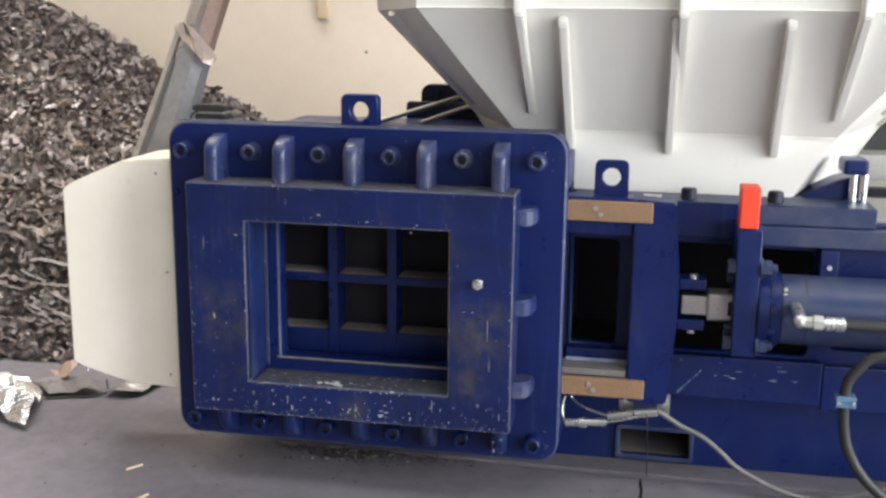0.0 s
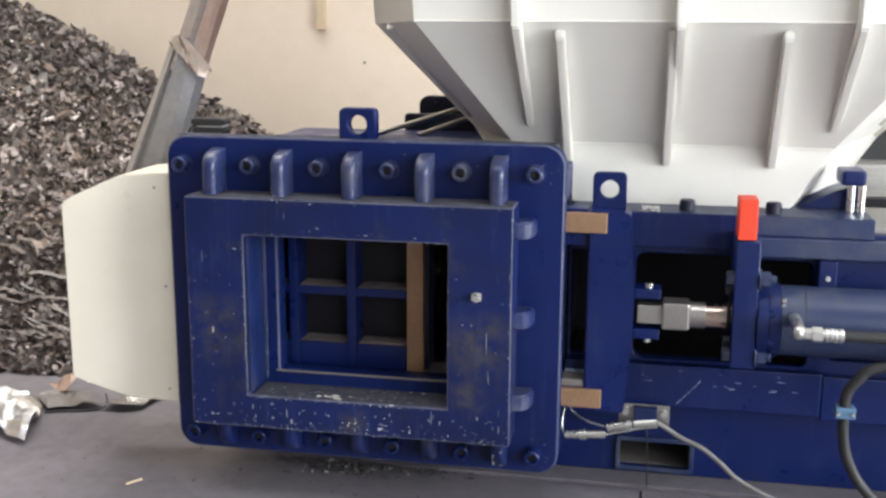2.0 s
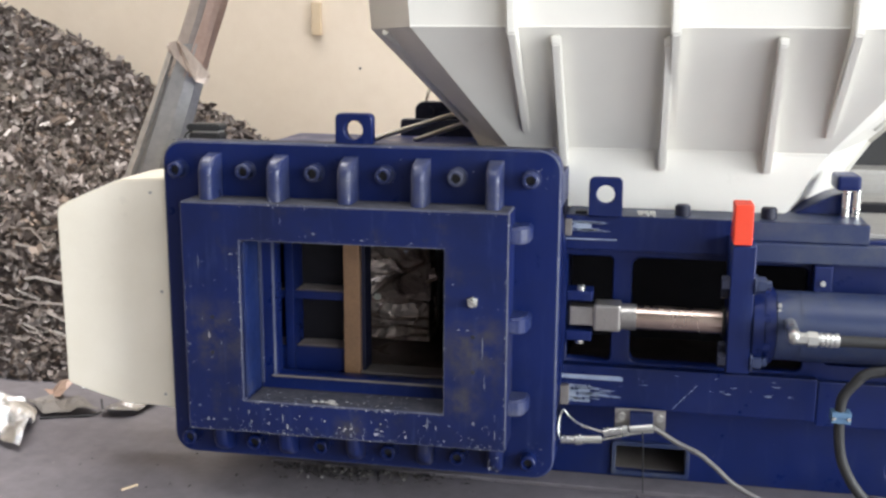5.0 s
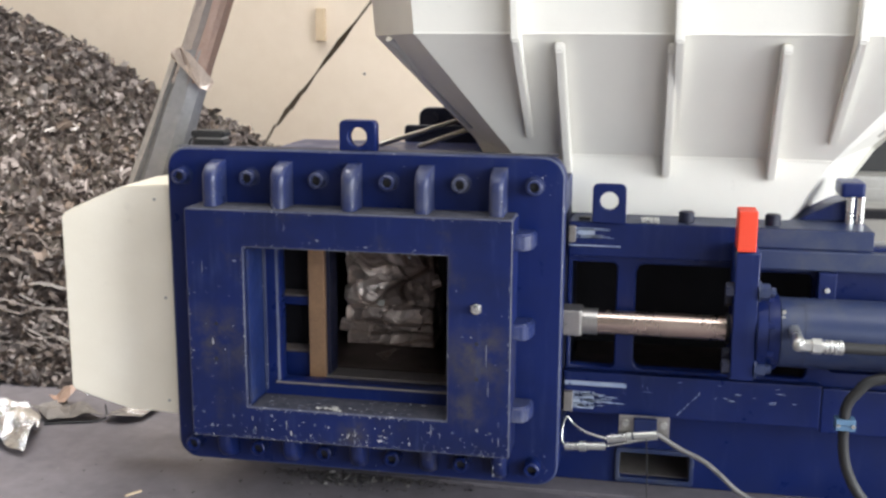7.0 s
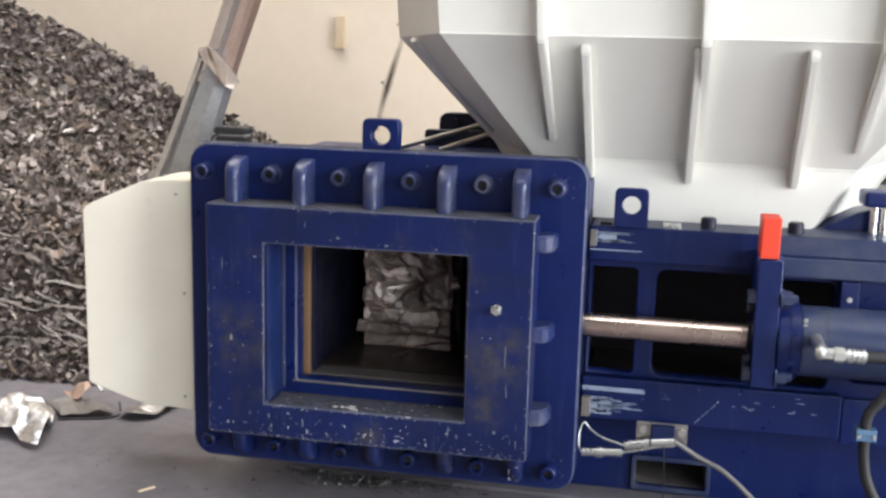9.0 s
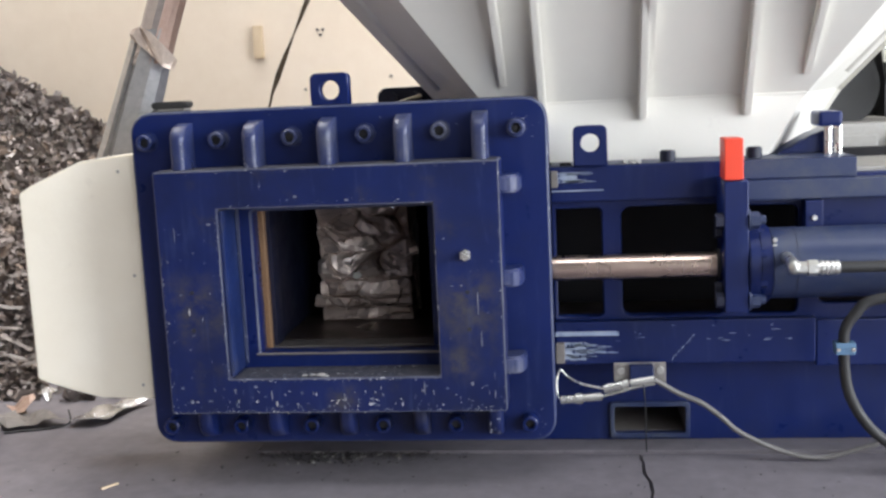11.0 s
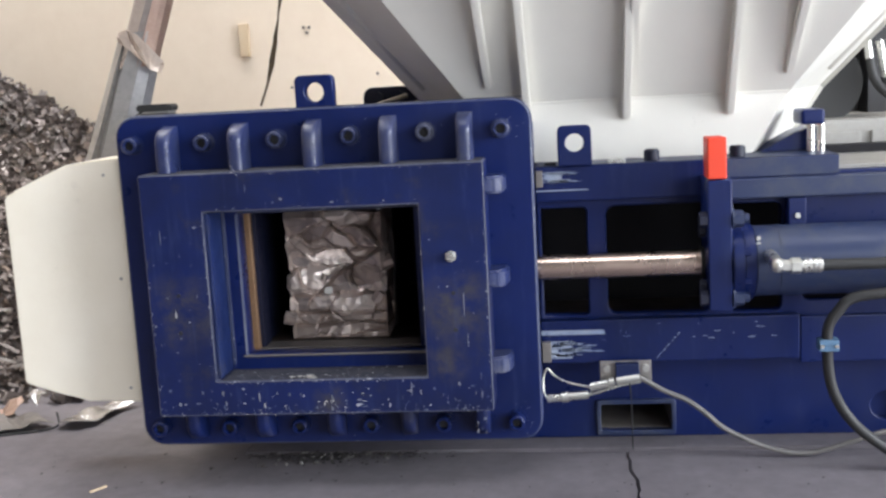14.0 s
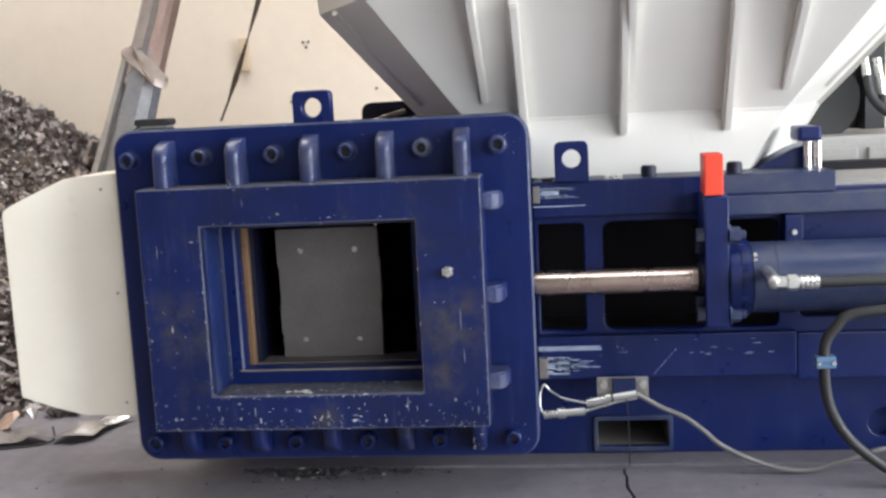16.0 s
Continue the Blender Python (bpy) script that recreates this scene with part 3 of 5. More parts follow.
    for _ in range(16):
        m.append(((rs.uniform(1.0, 1.45), 0.2342, rs.choice([0.305, 0.315, 0.288]) + rs.uniform(-0.006, 0.006)), X, Z, rs.uniform(0.002, 0.014), rs.uniform(0.0005, 0.0014)))
    for k in range(7):
        m.append(((1.135 + 0.008 * k, 0.2342, 0.240 + 0.009 * k), (0.66, 0, 0.75), (-0.75, 0, 0.66), rs.uniform(0.004, 0.008), 0.0013))
    chip_marks("sliding_mark", m, baler, 7, RUBBED)
    g = []
    for k, gx in enumerate((0.05, 0.214, 0.381, 0.55, 0.718)):
        for _ in range(10):
            g.append(((gx + 0.0127, 0.0272, rs.uniform(0.742, 0.796)), Z, X, rs.uniform(0.002, 0.007), 0.0012))
            g.append(((gx + 0.0169, rs.uniform(0.035, 0.07), rs.uniform(0.745, 0.82)), Z, Y, rs.uniform(0.002, 0.006), rs.uniform(0.0007, 0.0018)))
    for z in (0.683, 0.478, 0.284):
        for _ in range(9):
            g.append(((rs.uniform(0.765, 0.80), rs.uniform(0.05, 0.09), z + 0.0194), X, Y, rs.uniform(0.001, 0.004), 0.001))
    for _ in range(14):
        g.append(((0.728 + rs.uniform(-0.012, 0.012), 0.031, rs.uniform(0.13, 0.185)), Z, X, rs.uniform(0.002, 0.006), rs.uniform(0.001, 0.0025)))
    for _ in range(36):
        g.append(((rs.choice([rs.uniform(0.77, 0.855), rs.uniform(-0.07, 0.85)]), PLATE_Y - 0.0006, rs.choice([rs.uniform(0.10, 0.18), rs.uniform(0.77, 0.86)])), X, Z, rs.uniform(0.0008, 0.003), rs.uniform(0.0006, 0.0018)))
    chip_marks("chipped_paint", g, baler, 6)


def gusset(parent, x, up):
    """A rounded stiffener between plate and frame: its front edge curves back to the plate."""
    w, back, rows = 0.0165, PLATE_Y - 0.001, 14
    bm = bmesh.new()
    loops = []
    for k in range(rows + 1):
        s = k / rows
        if up:
            z, front = 0.715 + 0.125 * s, 0.025
            bend = max(0.0, (s - 0.66) / 0.34)
        else:
            z, front = 0.21 - 0.10 * s, 0.034
            bend = max(0.0, (s - 0.45) / 0.55)
        y = front + (back - 0.006 - front) * (1 - math.sqrt(max(0.0, 1 - bend**2.4)))
        r = min(0.012, (back - y) * 0.9)
        row = [(-w, back), (-w, y + r)]
        row += [(-w + r - r * math.cos(radians(a)), y + r - r * math.sin(radians(a))) for a in (22, 45, 68, 90)]
        row += [(w - r + r * math.sin(radians(a)), y + r - r * math.cos(radians(a))) for a in (0, 22, 45, 68)]
        row += [(w, y + r), (w, back)]
        loops.append([bm.verts.new((x + u, v, z)) for u, v in row])
    for a, b in zip(loops, loops[1:]):
        for k in range(len(a) - 1):
            bm.faces.new((a[k], a[k + 1], b[k + 1], b[k]))
        bm.faces.new((a[-1], a[0], b[0], b[-1]))
    bm.faces.new(loops[0]), bm.faces.new(loops[-1][::-1])
    part("gusset", bm, GUSSET_BLUE if up else BLUE_WORN, parent, smooth=True)


build_front()
build_chips()


def build_body():
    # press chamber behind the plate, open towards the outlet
    # chamber walls, roof and back darkened in colour for the shade inside
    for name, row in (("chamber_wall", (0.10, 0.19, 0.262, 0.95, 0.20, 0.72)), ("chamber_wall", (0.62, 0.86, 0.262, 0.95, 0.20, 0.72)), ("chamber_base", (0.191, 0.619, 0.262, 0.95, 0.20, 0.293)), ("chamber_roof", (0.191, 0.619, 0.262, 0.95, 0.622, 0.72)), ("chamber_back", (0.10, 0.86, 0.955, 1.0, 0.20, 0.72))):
        part(name, boxes(row), SHADE_BLACK if name in ("chamber_roof", "chamber_back") else NAVY_DARK_AND_SHADED, baler)
    part("chamber_floor", boxes((0.192, 0.618, 0.264, 0.95, 0.2935, 0.2965)), GRIMY_STEEL, baler, "worn bare steel chamber floor")
    part("top_deck", boxes((-0.04, 0.86, 0.157, 1.0, 0.722, 0.80), bevel=0.004), BLUE, baler)
    part("lower_deck", boxes((-0.04, 0.86, 0.157, 0.95, 0.11, 0.19), bevel=0.004), BLUE, baler)
    # long side frame with rounded windows
    wins = [round_rect(0.80, 0.972, 0.338, 0.592, 0.018), round_rect(1.024, 1.262, 0.338, 0.598, 0.022), round_rect(1.30, 1.425, 0.338, 0.592, 0.018), round_rect(1.47, 1.95, 0.36, 0.44, 0.018)]
    cut_plate("side_frame", [(0.862, 0.236), (2.6, 0.215), (2.6, 0.66), (0.862, 0.66)], [w if k else [(0.872, 0.338), (0.971, 0.338), (0.979, 0.346), (0.979, 0.590), (0.971, 0.598), (0.872, 0.598)] for k, w in enumerate(wins)], 0.265, 0.30, BLUE, baler, "long side frame with rounded windows")
    part("upper_beam", boxes((0.862, 1.548, 0.245, 0.345, 0.615, 0.698), bevel=0.004), BLUE, baler, "upper guide beam")
    # added strip: lightens the beam where the mount plate's shadow ends
    part("lit_beam_strip", boxes((1.293, 1.5475, 0.2405, 0.2445, 0.655, 0.6975), bevel=0.0015), DUSTY_SHEEN_BLUE, baler, "dusty lighter strip for the lit right part of the beam")
    part("upper_rail", boxes((1.29, 2.6, 0.232, 0.262, 0.606, 0.652), bevel=0.004), DUSTY_SHEEN_BLUE, baler)
    part("lower_beam", boxes((0.862, 1.46, 0.235, 0.262, 0.228, 0.332), bevel=0.004), BLUE, baler, "lower guide beam with rubbed stripes")
    part("lower_beam", boxes((1.463, 2.6, 0.245, 0.262, 0.215, 0.325), bevel=0.004), BLUE, baler)
    for z0, z1, x1 in ((0.660, 0.684, 0.925), (0.640, 0.643, 0.985)):
        part("rub_mark", boxes((0.864, x1, 0.2436, 0.2448, z0, z1)), RUBBED, baler, "bright rubbed stripe")
    for z0, z1, x1 in ((0.298, 0.309, 1.012), (0.240, 0.283, 0.935)):
        part("rub_mark", boxes((0.864, x1, 0.2336, 0.2348, z0, z1)), RUBBED, baler, "bright rubbed stripe")
    part("guide_end", boxes((0.864, 0.880, 0.222, 0.2425, 0.652, 0.69), bevel=0.002), STEEL_DULL, baler)
    part("guide_end", boxes((0.864, 0.885, 0.212, 0.2325, 0.237, 0.285), bevel=0.002), STEEL_DULL, baler)
    # the shade behind the side windows is put into this panel's colour
    part("back_panel", boxes((0.85, 2.6, 0.62, 0.66, 0.2, 0.69)), SHADE_BLACK, baler)
    part("dust_and_light_film", boxes((0.868, 1.546, 0.2475, 0.948, 0.6982, 0.6988)), DUSTY_SHEEN_BLUE, baler, "thin grey dust on the deck")
    part("machine_deck", boxes((0.866, 1.549, 0.35, 0.95, 0.655, 0.697), bevel=0.003), BLUE, baler)
    part("rear_deck", boxes((1.552, 2.6, 0.31, 0.95, 0.655, 0.668), bevel=0.003), GREYBOX, baler, "bare grey steel deck plate")
    part("inner_floor", boxes((0.87, 2.6, 0.302, 0.618, 0.262, 0.30)), GRIMY_STEEL, baler)
    part("bracket", boxes((1.432, 1.472, 0.222, 0.262, 0.53, 0.604), bevel=0.003), BLUE, baler)
    part("screw", rods(((1.452, 0.222, 0.565), (1.452, 0.216, 0.565), 0.006), seg=12), ZINC, baler)
    lug(baler, 0.917, 0.995, 0.699, 0.792, 0.228, 0.2445, 0.752, 0.0212)
    for x in (1.135, 1.331):
        b = bmesh.new()
        rod(b, (x, 0.29, 0.697), (x, 0.29, 0.725), 0.018, 20, bevel=0.003)
        part("cap_bolt", b, NAVY_DARK_AND_SHADED, baler, smooth=True)
    part("shim", boxes((1.03, 1.072, 0.255, 0.285, 0.698, 0.708), bevel=0.001), ZINC, baler)
    part("shim", boxes((0.885, 0.912, 0.26, 0.285, 0.698, 0.706), bevel=0.001), BLACK_IRON, baler)
    part("corner_block", prism([(1.40, 0.699), (1.53, 0.699), (1.53, 0.757), (1.48, 0.742)], "y", 0.38, 0.48, 0.003), BLUE, baler)
    # base beam on the floor with the pocket for the fork of a lift truck
    base = cut_plate("base_beam", [(0.10, 0.0), (2.6, 0.0), (2.6, 0.232), (0.10, 0.232)], [round_rect(1.0, 1.176, 0.018, 0.087, 0.006, 2), ring(1.69, 0.07, 0.035)], 0.362, 0.38, BLUE, baler, "base beam with a fork pocket")
    cut_plate("pocket_rim", round_rect(0.990, 1.186, 0.006, 0.099, 0.010, 3), [round_rect(1.001, 1.175, 0.019, 0.086, 0.006, 2)], 0.3535, 0.3625, DUSTY_SHEEN_BLUE, base, "dusty raised rim of the fork pocket", 0.002)
    pocket = boxes((0.995, 1.18, 0.381, 0.62, 0.008, 0.018), (0.995, 1.18, 0.381, 0.62, 0.087, 0.097), (0.986, 1.0, 0.381, 0.62, 0.008, 0.097), (1.176, 1.19, 0.381, 0.62, 0.008, 0.097), (0.986, 1.19, 0.60, 0.63, 0.008, 0.097))
    part("fork_pocket", pocket, STEEL_DULL, baler, "bare steel fork pocket")
    part("base_core", boxes((0.10, 0.97, 0.385, 0.95, 0.0, 0.195), (1.2, 2.6, 0.385, 0.95, 0.0, 0.195)), BLUE, baler)


build_body()


def build_cover():
    cover = thing("end_cover", "cream painted chamfered steel cover beside the front plate", "cover")
    cols = [(-0.36, 0.252, 0.694), (-0.335, 0.240, 0.710), (-0.285, 0.218, 0.733), (-0.25, 0.204, 0.749), (-0.22, 0.193, 0.762), (-0.195, 0.192, 0.765), (-0.14, 0.191, 0.769), (-0.0845, 0.19, 0.772)]
    deep = [0.086, 0.092, 0.105, 0.115, 0.122, 0.125, 0.124, 0.121]
    bm = bmesh.new()
    rows = []
    for (x, low, high), y in zip(cols, deep):
        rows.append([bm.verts.new(p) for p in ((x, y, low), (x, y, high), (x, 0.33, high), (x, 0.33, low))])
    for a, b in zip(rows, rows[1:]):
        for k in range(4):
            bm.faces.new((a[k], a[(k + 1) % 4], b[(k + 1) % 4], b[k]))
    bm.faces.new(rows[0][::-1]), bm.faces.new(rows[-1])
    bmesh.ops.recalc_face_normals(bm, faces=bm.faces)
    sharp = [e for e in bm.edges if len(e.link_faces) == 2 and e.calc_face_angle() > 0.8]
    bmesh.ops.bevel(bm, geom=sharp, offset=0.004, segments=2, affect="EDGES")
    part("cover_shell", bm, CREAM, cover, smooth=True)
    for x, y, z in ((-0.115, 0.1232, 0.225), (-0.112, 0.1232, 0.49), (-0.13, 0.1237, 0.735)):
        part("screw", rods(((x, y + 0.001, z), (x, y - 0.003, z), 0.0035), seg=10), GREYBOX, cover)


build_cover()


# ---- the sliding gate; its own x = 0 is the near edge of its window ----
GATE_Y0, GATE_Y1 = 0.172, 0.242
gate = thing("sliding_gate", "navy blue sliding gate with bronze wear strips and chrome rod", "gate")


def build_gate():
    y0, y1 = GATE_Y0, GATE_Y1
    frame_bars = boxes((-0.50, 0.386, y0 + 0.006, y1, 0.655, 0.712), (-0.50, 0.386, y0 + 0.006, y1, 0.228, 0.285), bevel=0.003)
    part("gate_frame", frame_bars, BLUE, gate)
    part("ledge_strip", boxes((0.0, 0.386, y0 + 0.002, y1, 0.2855, 0.301), bevel=0.002), STEEL_DULL, gate, "worn bare steel ledge")
    part("head_strip", boxes((0.0, 0.386, y0 + 0.012, y1, 0.625, 0.6545), bevel=0.002), BLUE, gate)
    part("wear_strip", boxes((-0.041, 0.0, y0 - 0.002, y1 - 0.02, 0.2865, 0.654), bevel=0.003), BRONZE, gate, "upright bronze wear strip")
    for z0, z1 in ((0.659, 0.706), (0.238, 0.283)):
        strip = part("wear_strip", boxes((-0.3, 0.43, y0 - 0.012, y0 + 0.005, z0, z1), bevel=0.003), BRONZE, gate, "long bronze wear strip")
        for k, dx in enumerate((0.30, 0.312)):
            z = (z0 + z1) / 2 + (0.007 if k == 0 else -0.007)
            part("screw", rods(((dx, y0 - 0.012, z), (dx, y0 - 0.0145, z), 0.0055), seg=12), ZINC, strip)
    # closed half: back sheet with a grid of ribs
    # sheet coloured near black to give the cells their shade
    part("back_sheet", boxes((-0.50, -0.042, 0.2545, 0.2585, 0.2855, 0.6545)), SHADE_BLACK, gate, "back sheet coloured near black for the cells' shade")
    for x in (-0.485, -0.33, -0.182):
        part("rib", boxes((x - 0.011, x + 0.011, y0 + 0.008, 0.2535, 0.2855, 0.6545), bevel=0.002), BLUE, gate)
    for a, b in ((-0.474, -0.341), (-0.319, -0.193), (-0.171, -0.042)):
        part("cross_rib", boxes((a, b, y0 + 0.012, 0.2535, 0.474, 0.494), bevel=0.002), BLUE, gate)
        part("sill", boxes((a, b, y0 + 0.012, 0.2535, 0.2865, 0.352), bevel=0.002), BLUE, gate)
        for zs in (0.4945, 0.3525):
            part("dust", boxes((a + 0.004, b - 0.004, y0 + 0.022, 0.2525, zs, zs + 0.0015)), RIB_DUST, gate, "brownish dust on the rib")
    # cheek takes the darker navy: the window's inner shade in its colour
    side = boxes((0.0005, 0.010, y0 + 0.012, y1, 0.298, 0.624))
    part("window_cheek", side, NAVY_DARK_AND_SHADED, gate)
    # end plate and clevis
    pts = [(0.388, 0.712), (0.482, 0.705), (0.497, 0.53), (0.497, 0.42), (0.482, 0.226), (0.388, 0.228)]
    part("end_plate", prism(pts, "y", y0 - 0.002, y1 + 0.01 - 0.012, 0.004), BLUE, gate)
    yc = 0.207
    for z0, z1 in ((0.506, 0.530), (0.410, 0.434)):
        part("clevis", boxes((0.497, 0.558, yc - 0.03, yc + 0.03, z0, z1), bevel=0.004), BLUE, gate)
    for z0, z1 in ((0.401, 0.411), (0.529, 0.541)):
        part("pin_end", rods(((0.53, yc - 0.014, z0), (0.53, yc - 0.014, z1), 0.0095), seg=12), ZINC, gate, "bright end of the clevis pin", smooth=True)
    part("rod_eye", boxes((0.505, 0.565, yc - 0.02, yc + 0.02, 0.445, 0.490), bevel=0.003), STEEL, gate)
    part("rod_nut", boxes((0.562, 0.625, yc - 0.032, yc + 0.032, 0.436, 0.50), bevel=0.006), STEEL, gate, "flat-sided steel rod end")
    bm = bmesh.new()
    rod(bm, (0.625, yc, 0.467), (0.66, yc, 0.467), 0.031, 28)
    part("rod_collar", bm, STEEL, gate, smooth=True)
    bm = bmesh.new()
    rod(bm, (0.655, yc, 0.467), (1.55, yc, 0.467), 0.0285, 32)
    part("piston_rod", bm, CHROME, gate, "polished chrome piston rod", smooth=True)


build_gate()


# ---- the cylinder ----
def build_cylinder():
    cyl = thing("hydraulic_cylinder", "navy blue hydraulic cylinder on a red-topped mounting plate", "cylinder")
    yc, zc = 0.207, 0.467
    cut_plate("mount_plate", [(1.240 + 0.0, 0.372), (1.292, 0.372), (1.292, 0.664), (1.240, 0.664)], [], 0.118, 0.243, BLUE, cyl, bevel=0.003)
    part("red_cap", boxes((1.2405, 1.281, 0.116, 0.19, 0.666, 0.756), bevel=0.003), RED, cyl, "bright red painted top")
    for r, x0, x1 in ((0.098, 1.293, 1.318), (0.088, 1.318, 1.345), (0.080, 1.345, 2.4)):
        bm = bmesh.new()
        rod(bm, (x0, yc, zc), (x1, yc, zc), r, 48, bevel=0.003)
        part("barrel" if x1 > 2 else "flange", bm, DUSTY_SHEEN_BLUE if x1 > 2 else BLUE, cyl, smooth=True)
    for a in range(0, 360, 45):
        y, z = yc + 0.085 * math.cos(radians(a + 22)), zc + 0.085 * math.sin(radians(a + 22))
        part("bolt", rods(((1.318, y, z), (1.332, y, z), 0.010), seg=6), BLUE, cyl)
    part("gland", rods(((1.232, yc, zc), (1.24, yc, zc), 0.036), seg=28), BLACK_IRON, cyl)
    for x, z in ((1.352, 0.528), (1.352, 0.515)):
        part("plug", rods(((x, 0.16, z), (x, 0.143, z), 0.005), seg=10), ZINC, cyl)
    for y, z in ((0.135, 0.575), (0.135, 0.398)):
        nut = bmesh.new()
        rod(nut, (1.2925, y, z), (1.298, y, z), 0.024, 18)
        rod(nut, (1.298, y, z), (1.318, y, z), 0.019, 6, bevel=0.002)
        rod(nut, (1.318, y, z), (1.330, y, z), 0.011, 14, bevel=0.002)
        part("flange_nut", nut, DUSTY_SHEEN_BLUE, cyl, "hexagon nut with washer")
        part("bolt_head", rods(((1.2395, y, z), (1.222, y, z), 0.018), seg=6), NAVY_DARK_AND_SHADED, cyl)
    for z in (0.548, 0.420):
        part("bolt_head", rods(((1.2395, 0.16, z), (1.224, 0.16, z), 0.015), seg=6), NAVY_DARK_AND_SHADED, cyl)
    part("barrel_collar", rods(((1.40, yc, zc), (1.406, yc, zc), 0.0812), seg=48), DUSTY_SHEEN_BLUE, cyl, smooth=True)
    # elbow and ferrule of the oil hose
    fit_ = thing("hose_fitting", "bright zinc elbow and crimped ferrule of a hydraulic hose", "fitting")
    bm = bmesh.new()
    rod(bm, (1.374, 0.13, 0.492), (1.374, 0.055, 0.487), 0.013, 14)
    bmesh.ops.create_uvsphere(bm, u_segments=14, v_segments=8, radius=0.0165, matrix=Matrix.Translation((1.374, 0.048, 0.484)))
    part("elbow", bm, ZINC, fit_, smooth=True)
    bm = bmesh.new()
    rod(bm, (1.374, 0.045, 0.483), (1.40, 0.045, 0.482), 0.0135, 6)
    rod(bm, (1.40, 0.045, 0.482), (1.42, 0.045, 0.482), 0.0175, 6)
    part("union_nut", bm, ZINC, fit_)
    for k in range(4):
        part("crimp_ring", rods(((1.427 + 0.0095 * k, 0.045, 0.482), (1.4335 + 0.0095 * k, 0.045, 0.482), 0.0158), seg=18), ZINC, fit_)
    part("ferrule", rods(((1.42, 0.045, 0.482), (1.465, 0.045, 0.482), 0.0125), seg=18), ZINC, fit_)
    hose = tube([(1.465, 0.045, 0.482), (1.6, 0.045, 0.482), (1.8, 0.05, 0.48), (2.1, 0.1, 0.42), (2.4, 0.2, 0.25)], 0.0122, 14)
    tagged(link_mesh("hydraulic_hose", hose, RUBBER, smooth=True), "black rubber hydraulic hose along the cylinder", "hose")


build_cylinder()


# ---- the loading hopper ----
def build_hopper():
    hop = thing("loading_hopper", "off-white painted sheet steel hopper with welded ribs", "hopper")
    t = 0.012

    def panel(name, pts, label=""):
        bm = bmesh.new()
        vs = [bm.verts.new(p) for p in pts]
        f = bm.faces.new(vs)
        bm.normal_update()
        out = bmesh.ops.extrude_face_region(bm, geom=[f])
        moved = [g for g in out["geom"] if isinstance(g, bmesh.types.BMVert)]
        n = f.normal.copy()
        if n.y < 0:
            n = -n
        bmesh.ops.translate(bm, verts=moved, vec=n * t)
        return part(name, bm, WHITE, hop, label)

    # the front leans out above its lower band; wide cheeks splay back at both corners
    middle, yb, yt = 1.087, 0.362, 0.13
    z0, z1, z2, z3 = 0.70, 0.842, 1.132, 2.0
    front_half = [(0.287, yb, z0), (0.377, yb, z1), (0.575, yt, z2), (0.655, yt, z3)]
    back_half = [(0.457, 0.80, z0), (0.539, 0.76, z1), (0.742, 0.43, z2 - 0.007), (0.822, 0.43, z3)]

    def corner(half, sgn):
        return [(middle + sgn * x, y, z) for x, y, z in half]

    left, right = corner(front_half, -1), corner(front_half, 1)
    for k, name in enumerate(("lower_band", "sloping_front", "upper_front")):
        panel(name, [left[k], right[k], right[k + 1], left[k + 1]], "upright lower band" if k == 0 else "")
    for sgn in (-1, 1):
        edge, back = corner(front_half, sgn), corner(back_half, sgn)
        for k in range(3):
            a, b, c, e = edge[k], edge[k + 1], back[k + 1], back[k]
            panel("corner_cheek", [a, b, c, e] if sgn > 0 else [a, e, c, b])
        for k in range(3):
            x, y, z = back[k]
            x2, y2, z2_ = back[k + 1]
            panel("side_wall", [(x, y + 0.002, z), (x2, y2 + 0.002, z2_), (x2, 1.6, z2_), (x, 1.6, z)])
        # a rounded stiffener pressed into the cheek's lower half
        low, high = Vector(edge[1]).lerp(Vector(back[1]), 0.62), Vector(edge[2]).lerp(Vector(back[2]), 0.62)
        start = low.lerp(high, 0.18)
        n = (Vector(back[2]) - Vector(edge[1])).cross(Vector(edge[2]) - Vector(edge[1])).normalized()
        if n.y > 0:
            n = -n
        part("cheek_stiffener", tube([start + n * 0.001, start.lerp(high, 0.5) + n * 0.001, high.lerp(start, 0.02) + n * 0.001], 0.013, 12), WHITE, hop, smooth=True)
    panel("rear_wall", [(0.63, 1.6, z0), (1.544, 1.6, z0), (1.909, 1.6, z3), (0.265, 1.6, z3)])
    seams = [[(left[2][0], yt - 0.001, z2), (middle, yt - 0.001, z2 + 0.001), (right[2][0], yt - 0.001, z2)], [(left[1][0], yb - 0.001, z1), (middle, yb - 0.001, z1 + 0.001), (right[1][0], yb - 0.001, z1)]]
    for line in seams:
        part("weld_seam", tube(line, 0.003, 6), WHITE, hop)

    def face(z):
        return yb + (yt - yb) * (min(z, z2) - z1) / (z2 - z1) if z > z1 else yb

    def rib(x, lean, prof):
        bm = prism(prof, "x", x - 0.0105, x + 0.0105, 0.0035)
        for v in bm.verts:
            v.co.x += lean * (v.co.z - 0.89)
        part("rib", bm, WHITE, hop)

    for x, lean in ((0.757, -0.05), (1.100, -0.02), (1.455, 0.03)):
        rib(x, lean, [(face(0.885) - 0.001, 0.885), (face(0.885) - 0.012, 0.886), (yt - 0.045, 1.118), (yt - 0.048, 2.0), (yt - 0.001, 2.0), (yt - 0.001, z2)])
